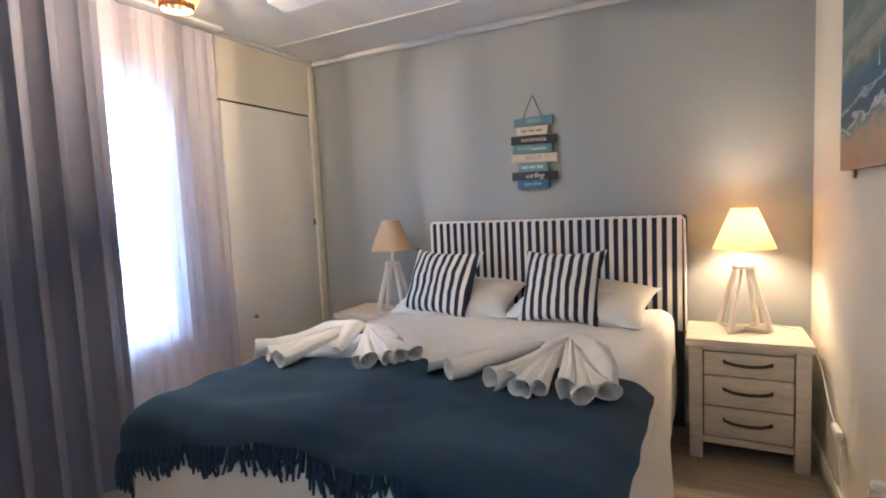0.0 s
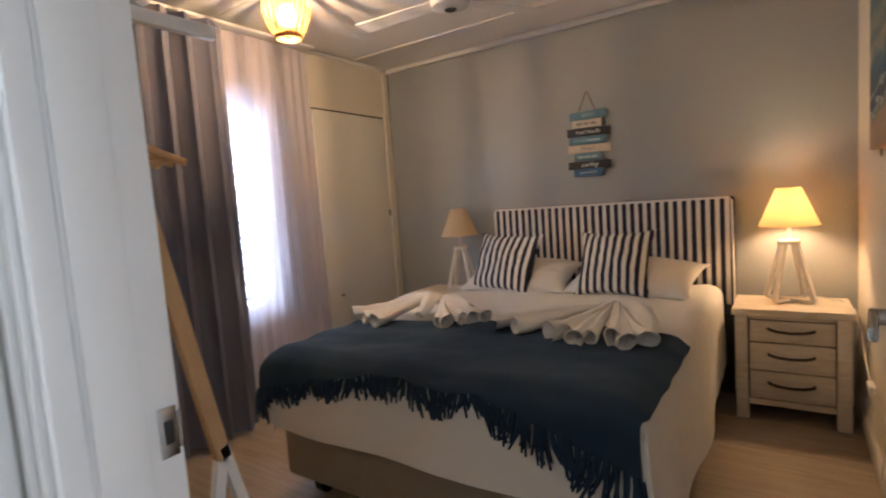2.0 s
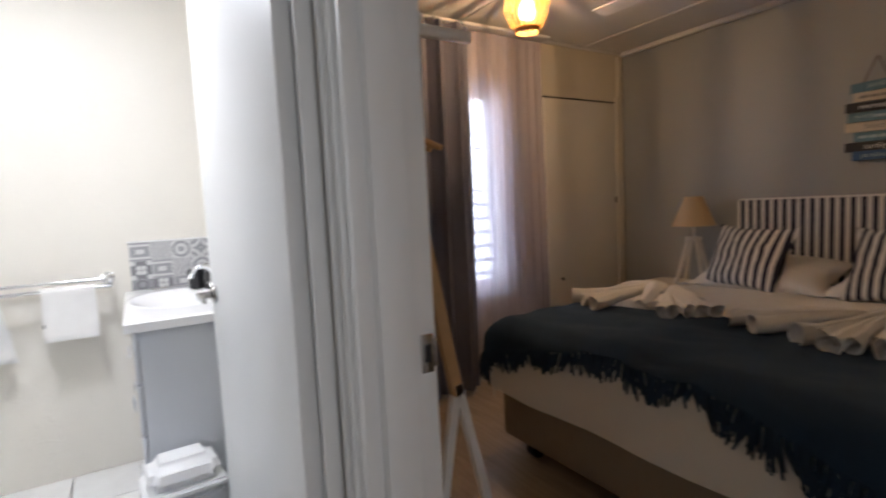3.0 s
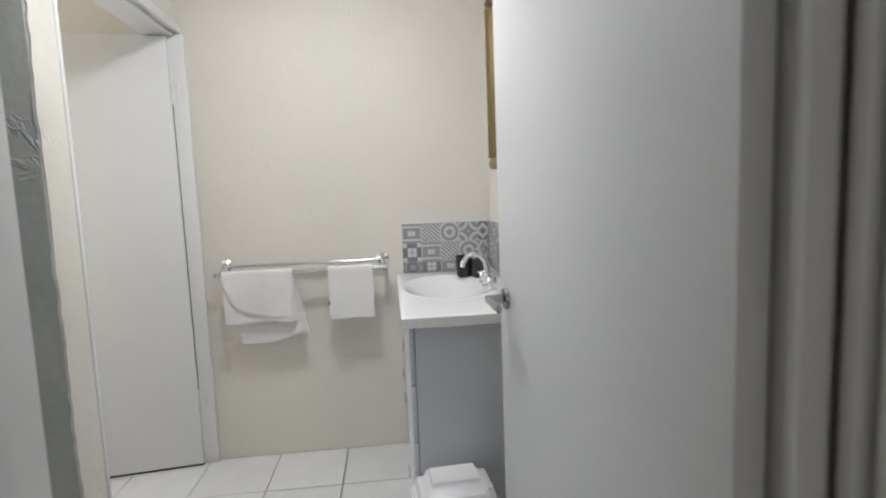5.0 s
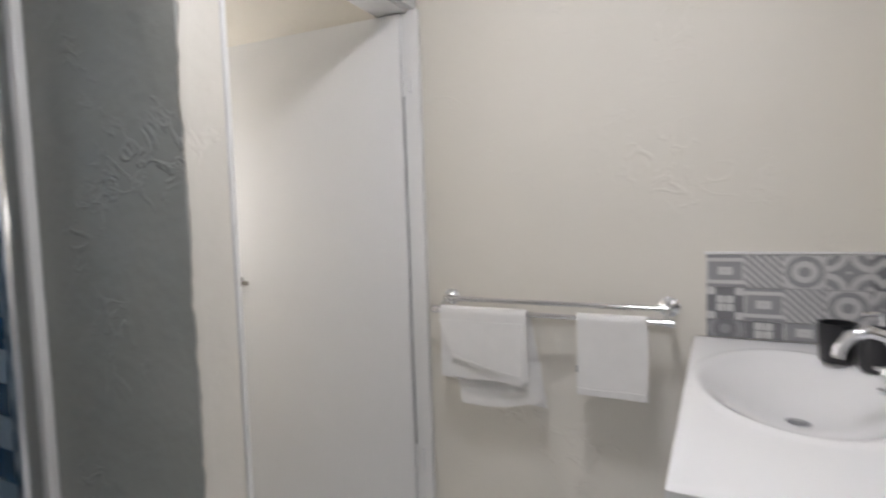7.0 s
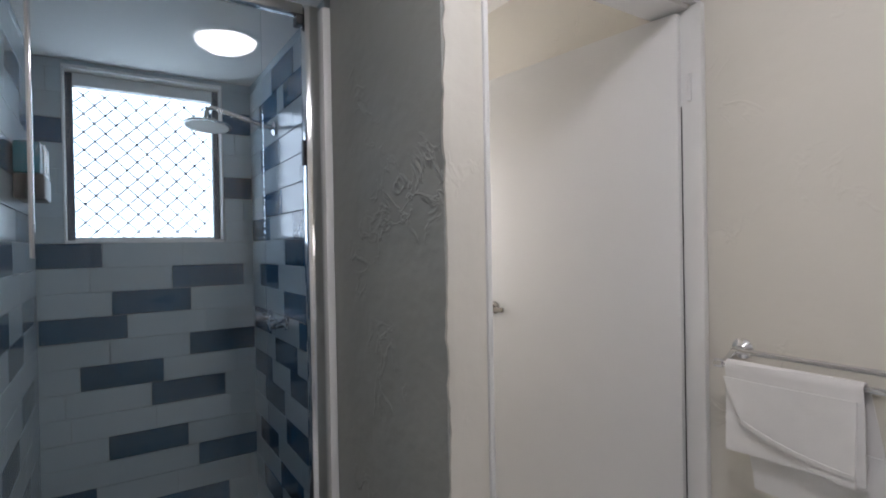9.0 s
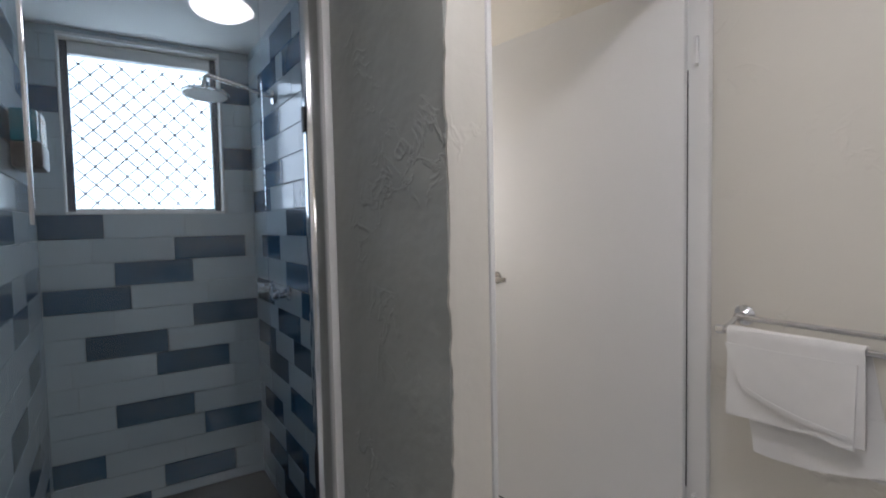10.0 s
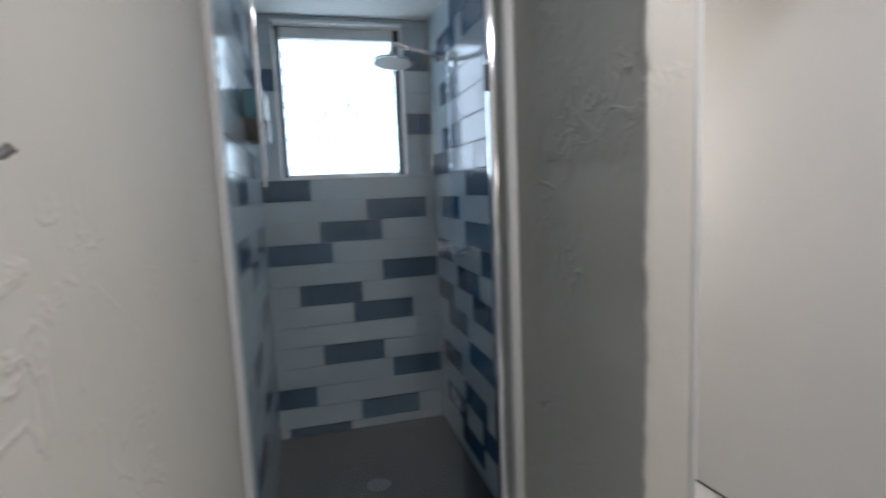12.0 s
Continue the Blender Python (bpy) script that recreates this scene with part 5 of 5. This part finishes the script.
# Shower: base, window, fittings, screen
SHFLOOR = mat("dark_grey_shower_floor", (0.055, 0.058, 0.062), 0.45, vary=0.2, scale=12, bump=0.2, bscale=120)
structure("shower_floor", solid(SX0 - 0.02, SX1 + 0.02, SY0 - 0.015, SY1 - 0.02, -0.055, -0.004), SHFLOOR, "dark grey shower floor", "floor")
structure("shower_hob", solid(-1.335, -0.40, SY1 - 0.03, SY1 + 0.03, -0.05, 0.03, 0.006), TRIM, "low white shower threshold", "trim")
dr = thing("floor_drain", "round dark shower floor drain", "drain", pose(-0.86, -2.95, -0.004))
part("grate", lathe([(0, 0.003), (0.03, 0.003), (0.045, 0.003), (0.05, 0.0005)], 24), STEEL, dr)
DAY2 = glow("soft_daylight", (0.76, 0.89, 1.0), 10.0)
# Glow of the added fill panel behind the toilet, no known source.
TOILET_FILL = glow("toilet_fill_glow", (1.0, 0.96, 0.9), 16.0)
GRAPHITE = mat("dark_window_frame", (0.06, 0.075, 0.10), 0.4, vary=0.1)
sw2 = tagged(thing("window_2", "small shower window with diamond security mesh, daylight behind", "window", pose(-0.849, -3.60, 1.365)), kind="structure")
for nm, a in (("frame_left", (-0.313, -0.285, 0.0, 0.745)), ("frame_right", (0.285, 0.313, 0.0, 0.745))):
    part(nm, solid(a[0], a[1], -0.02, 0.03, a[2], a[3], 0.003), GRAPHITE, sw2)
part("frame_bottom", solid(-0.285, 0.285, -0.02, 0.03, 0.0, 0.014, 0.002), ALU, sw2)
part("frame_top", solid(-0.285, 0.285, -0.02, 0.03, 0.69, 0.745, 0.003), ALU, sw2)
part("sill", solid(-0.32, 0.32, 0.031, 0.083, -0.014, -0.001, 0.003), ALU, sw2)
for sx in (-1, 1):
    a, b = sorted((sx * 0.3145, sx * 0.322))
    part("reveal", solid(a, b, 0.031, 0.086, 0, 0.75, 0.002), ALU, sw2)
part("reveal_head", solid(-0.322, 0.322, 0.031, 0.086, 0.7505, 0.765, 0.002), ALU, sw2)
mesh_bm = bmesh.new()
MESHM = mat("grey_security_mesh", (0.30, 0.33, 0.38), 0.5, 0.3)
stp, W2, Z2, Z1 = 0.083, 0.285, 0.014, 0.69
for sgn in (1, -1):
    for k in range(-8, 18):
        c0 = k * stp
        lo_x = max(-W2, min((Z2 - c0) * sgn, (Z1 - c0) * sgn))
        hi_x = min(W2, max((Z2 - c0) * sgn, (Z1 - c0) * sgn))
        if hi_x - lo_x > 0.01:
            y_ = -0.03 + 0.002 * sgn
            bar((lo_x, y_, c0 + sgn * lo_x), (hi_x, y_, c0 + sgn * hi_x), 0.006, 0.003, mesh_bm, up=(0, 1, 0))
for i in range(-7, 8):
    for k in range(0, 18):
        x, z = i * stp / 2, k * stp / 2
        if (i + k) % 2 == 0 and abs(x) < W2 - 0.01 and Z2 + 0.01 < z < Z1 - 0.01:
            box(mesh_bm, x - 0.0045, x + 0.0045, -0.036, -0.026, z - 0.007, z + 0.007)
part("security_mesh", mesh_bm, MESHM, sw2, "diamond security mesh")
tagged(new("backdrop_south", mesh_of(solid(-1.45, 0.2, -3.80, -3.78, 0.9, 2.7), "backdrop_south", DAY2)), "overexposed bright daylight outside the shower window", "backdrop", "", "structure")
# Panel added out of view as fill light for the toilet.
tagged(new("toilet_fill_panel", mesh_of(solid(-2.6, -1.47, -3.80, -3.78, 0.7, 2.5), "toilet_fill_panel", TOILET_FILL)), "glowing fill panel added behind the unseen toilet opening", "backdrop", "", "structure")
sh = thing("rain_shower", "chrome rain shower on a straight wall arm", "shower head", pose(SX0, -3.047, 1.836))
p = part("flange", lathe([(0, 0.001), (0.03, 0.001), (0.03, 0.006), (0.02, 0.012), (0, 0.012)], 24), CHROME, sh)
p.matrix_local = pose(0.007, 0, 0, 0, 90, 0)
part("arm", tube([(0.01, 0, 0), (0.06, 0, 0.012), (0.20, 0, 0.045), (0.262, 0, 0.058), (0.275, 0, 0.052), (0.277, 0, 0.03)], 0.010, 14), CHROME, sh)
part("ball_joint", lathe([(0, 0), (0.014, 0.004), (0.016, 0.02), (0.012, 0.034), (0, 0.036)], 16), CHROME, sh).location = (0.277, 0, 0.0)
part("rose", lathe([(0, 0.012), (0.03, 0.010), (0.088, 0.0), (0.092, -0.006), (0.09, -0.010), (0, -0.010)], 40), CHROME, sh).matrix_local = pose(0.277, 0, -0.012, 4, -4, 0)
NOZ = mat("pale_nozzle_plate", (0.62, 0.60, 0.58), 0.5, vary=0.3, scale=120)
part("nozzle_plate", lathe([(0, -0.0118), (0.082, -0.0118), (0.082, -0.0103), (0, -0.0103)], 32), NOZ, sh).matrix_local = pose(0.277, 0, -0.012, 4, -4, 0)
mx = thing("shower_mixer", "chrome shower mixer taps on the tiled wall", "shower mixer", pose(SX0 + 0.008, -3.02, 1.005))
for dy in (-0.14, 0.11):
    h = part("tap_body", lathe([(0, 0.001), (0.032, 0.001), (0.032, 0.008), (0.02, 0.014), (0.02, 0.045), (0.026, 0.05), (0.026, 0.075), (0, 0.078)], 24), CHROME, mx)
    h.matrix_local = pose(0, dy, 0, 0, 90, 0)
    part("tap_lever", tube([(0, -0.045, 0.065), (0, 0.045, 0.065)], 0.007, 10), CHROME, h)
part("connector", tube([(0.02, -0.14, 0), (0.02, 0.11, 0)], 0.009, 12), CHROME, mx)
TEALP = mat("teal_liquid_plastic", (0.01, 0.16, 0.22), 0.25, vary=0.1)
dp = thing("shower_dispenser", "teal and black wall dispenser with chrome levers", "dispenser", pose(SX1 - 0.008, -3.0, 1.49))
part("tank", solid(-0.075, -0.001, -0.10, 0.10, 0.085, 0.19, 0.01), TEALP, dp, "teal liquid tank")
part("lower_body", solid(-0.085, -0.001, -0.10, 0.10, 0.0, 0.084, 0.01), BLACK, dp)
for k in range(3):
    part("chamber_trim", solid(-0.082, -0.0755, -0.07 + 0.06 * k, -0.063 + 0.06 * k, 0.03, 0.185, 0.002), CHROME, dp)
GLASS = bpy.data.materials.new("clear_glass")
GLASS.use_nodes = True
gb = GLASS.node_tree.nodes["Principled BSDF"]
gb.inputs["Base Color"].default_value = (0.93, 0.97, 0.96, 1)
gb.inputs["Roughness"].default_value, gb.inputs["IOR"].default_value, gb.inputs["Transmission Weight"].default_value = 0.0, 1.45, 1.0
scn = thing("shower_screen", "framed clear glass shower screen with bright aluminium posts", "shower screen", pose(0, SY1, 0))
part("post", solid(-1.277, -1.222, -0.022, 0.022, 0.031, 2.09, 0.006), CHROME, scn, "bright aluminium post")
part("wall_channel", solid(-1.304, -1.278, -0.03, 0.035, 0.031, 2.09, 0.003), TRIM, scn)
part("post", solid(-0.425, -0.402, -0.022, 0.022, 0.031, 2.09, 0.006), TRIM, scn, "white channel on the wall")
part("top_rail", solid(-1.221, -0.426, -0.02, 0.02, 2.055, 2.09, 0.006), CHROME, scn, "bright aluminium top rail")
part("corner_block", solid(-1.221, -1.199, -0.022, 0.022, 2.025, 2.054, 0.003), BLACK, scn, "black corner block")
part("bottom_rail", solid(-1.221, -0.426, -0.015, 0.015, 0.031, 0.05, 0.004), CHROME, scn)
gl = part("glass_pane", solid(-1.093, -0.426, -0.003, 0.003, 0.051, 2.054), GLASS, scn, "clear glass pane")
gl.visible_shadow = False
part("pane_edge", solid(-0.537, -0.526, -0.009, 0.009, 1.30, 2.053, 0.002), CHROME, scn, "bright pane edge strip")
part("hinge_plate", solid(-1.221, -1.216, -0.012, 0.012, 1.58, 1.66, 0.001), DARKWOOD, scn)

# Bathroom floor tiles
ft = bpy.data.objects["floor_bathroom"]
TP = 0.34
cache = {}
for i in range(6):
    for j in range(10):
        x0, y1 = BX0 + TP * i, -0.369 - TP * (j - 1) + 0.0
        y0 = y1 - TP
        xa, xb, ya, yb = x0 + 0.003, min(x0 + TP, -0.27) - 0.003, max(y0, -3.5) + 0.003, min(y1, -0.27) - 0.003
        if xb - xa < 0.04 or yb - ya < 0.04:
            continue
        if xb > -1.485 and ya < -2.44:
            if xa > -1.49:
                continue
            xb = -1.487
        key = (round(xb - xa, 3), round(yb - ya, 3))
        if key not in cache:
            cache[key] = mesh_of(solid(-key[0] / 2, key[0] / 2, -key[1] / 2, key[1] / 2, -0.006, 0.0), "tile", FLOOR_TILE)
        ob = new("tile", cache[key])
        ob.parent = ft
        ob.location = ((xa + xb) / 2, (ya + yb) / 2, 0)

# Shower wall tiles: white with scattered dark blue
# White tile coloured blue-grey: the shower's bluish shade is in the base colour.
WTILE = mat("shaded_white_wall_tile", (0.46, 0.54, 0.59), 0.14, vary=0.05, scale=5, bump=0.03, bscale=20, per_object=0.05)
BTILE = mat("dark_blue_glazed_tile", (0.030, 0.090, 0.165), 0.16, vary=0.18, scale=8, bump=0.04, bscale=25, per_object=0.18)
TGROUT = mat("pale_tile_grout", (0.44, 0.48, 0.50), 0.9, vary=0.05)
RH_, TW = 0.1085, 0.3225
ZB = 1.134 - 11 * RH_


def tile_wall(name, label, bed, length, dark, phase, place, clip):
    """Rows of tiles from the floor up. dark: row -> starts along the wall of its dark tiles."""
    wall = structure(name, bed, TGROUT, label, "wall")
    store = {}
    for r in range(24):
        z0, z1 = max(ZB + r * RH_, 0.0), min(ZB + (r + 1) * RH_, SHOWER_H - 0.001)
        if z1 - z0 < 0.02:
            continue
        starts = sorted(dark.get(r, []))
        segs, a = [], 0.0
        for s in starts:
            x = s
            cuts = []
            while x - TW > a + 0.02:
                x -= TW
                cuts.append(x)
            segs += [(lo_, hi_, False) for lo_, hi_ in zip([a] + cuts[::-1], cuts[::-1] + [s])] if s > a + 0.01 else []
            segs.append((max(s, 0), min(s + TW, length), True))
            a = s + TW
        if not starts:
            a = -TW * phase[r % len(phase)]
        while a < length - 0.01:
            segs.append((max(a, 0), min(a + TW, length), False))
            a += TW
        for lo_, hi_, dk in segs:
            for c0, c1, d0, d1 in clip(lo_, hi_, z0, z1):
                w, h = round(c1 - c0 - 0.003, 3), round(d1 - d0 - 0.003, 3)
                if w < 0.012 or h < 0.012:
                    continue
                key = (w, h, dk)
                if key not in store:
                    store[key] = mesh_of(solid(-w / 2, w / 2, -0.003, 0.003, -h / 2, h / 2, 0.0012, 1), "tile", BTILE if dk else WTILE)
                ob = new("tile", store[key])
                ob.parent = wall
                ob.matrix_local = place((c0 + c1) / 2, (d0 + d1) / 2)
    return wall


def whole(a, b, c, d):
    return [(a, b, c, d)]


def round_window(a, b, c, d):
    """Cuts a tile of the back wall round the window opening; lengths run from the left wall."""
    wa, wb, wc, wd = 0.102, 0.748, 1.352, 2.131
    if b <= wa or a >= wb or d <= wc or c >= wd:
        return [(a, b, c, d)]
    out = []
    if a < wa:
        out.append((a, wa, c, d))
    if b > wb:
        out.append((wb, b, c, d))
    m0, m1 = max(a, wa), min(b, wb)
    if c < wc:
        out.append((m0, m1, c, wc))
    if d > wd:
        out.append((m0, m1, wd, d))
    return out


L = SX1 - SX0
back_dark = {12: [-0.04], 11: [0.557], 10: [0.313], 9: [0.05], 8: [0.625], 7: [0.191], 6: [0.46], 4: [0.29], 3: [0.655], 2: [-0.08], 1: [0.47], 0: [0.09], 17: [-0.12], 15: [0.77], 18: [0.79]}
back_dark = {r: [s - 0.045 for s in v] for r, v in back_dark.items()}
bm = solid(SX0, -1.171, SY0 - 0.022, SY0 - 0.004, 0, H)
box(bm, -0.528, SX1, SY0 - 0.022, SY0 - 0.004, 0, H)
box(bm, -1.171, -0.528, SY0 - 0.022, SY0 - 0.004, 0, 1.352)
box(bm, -1.171, -0.528, SY0 - 0.022, SY0 - 0.004, 2.131, H)
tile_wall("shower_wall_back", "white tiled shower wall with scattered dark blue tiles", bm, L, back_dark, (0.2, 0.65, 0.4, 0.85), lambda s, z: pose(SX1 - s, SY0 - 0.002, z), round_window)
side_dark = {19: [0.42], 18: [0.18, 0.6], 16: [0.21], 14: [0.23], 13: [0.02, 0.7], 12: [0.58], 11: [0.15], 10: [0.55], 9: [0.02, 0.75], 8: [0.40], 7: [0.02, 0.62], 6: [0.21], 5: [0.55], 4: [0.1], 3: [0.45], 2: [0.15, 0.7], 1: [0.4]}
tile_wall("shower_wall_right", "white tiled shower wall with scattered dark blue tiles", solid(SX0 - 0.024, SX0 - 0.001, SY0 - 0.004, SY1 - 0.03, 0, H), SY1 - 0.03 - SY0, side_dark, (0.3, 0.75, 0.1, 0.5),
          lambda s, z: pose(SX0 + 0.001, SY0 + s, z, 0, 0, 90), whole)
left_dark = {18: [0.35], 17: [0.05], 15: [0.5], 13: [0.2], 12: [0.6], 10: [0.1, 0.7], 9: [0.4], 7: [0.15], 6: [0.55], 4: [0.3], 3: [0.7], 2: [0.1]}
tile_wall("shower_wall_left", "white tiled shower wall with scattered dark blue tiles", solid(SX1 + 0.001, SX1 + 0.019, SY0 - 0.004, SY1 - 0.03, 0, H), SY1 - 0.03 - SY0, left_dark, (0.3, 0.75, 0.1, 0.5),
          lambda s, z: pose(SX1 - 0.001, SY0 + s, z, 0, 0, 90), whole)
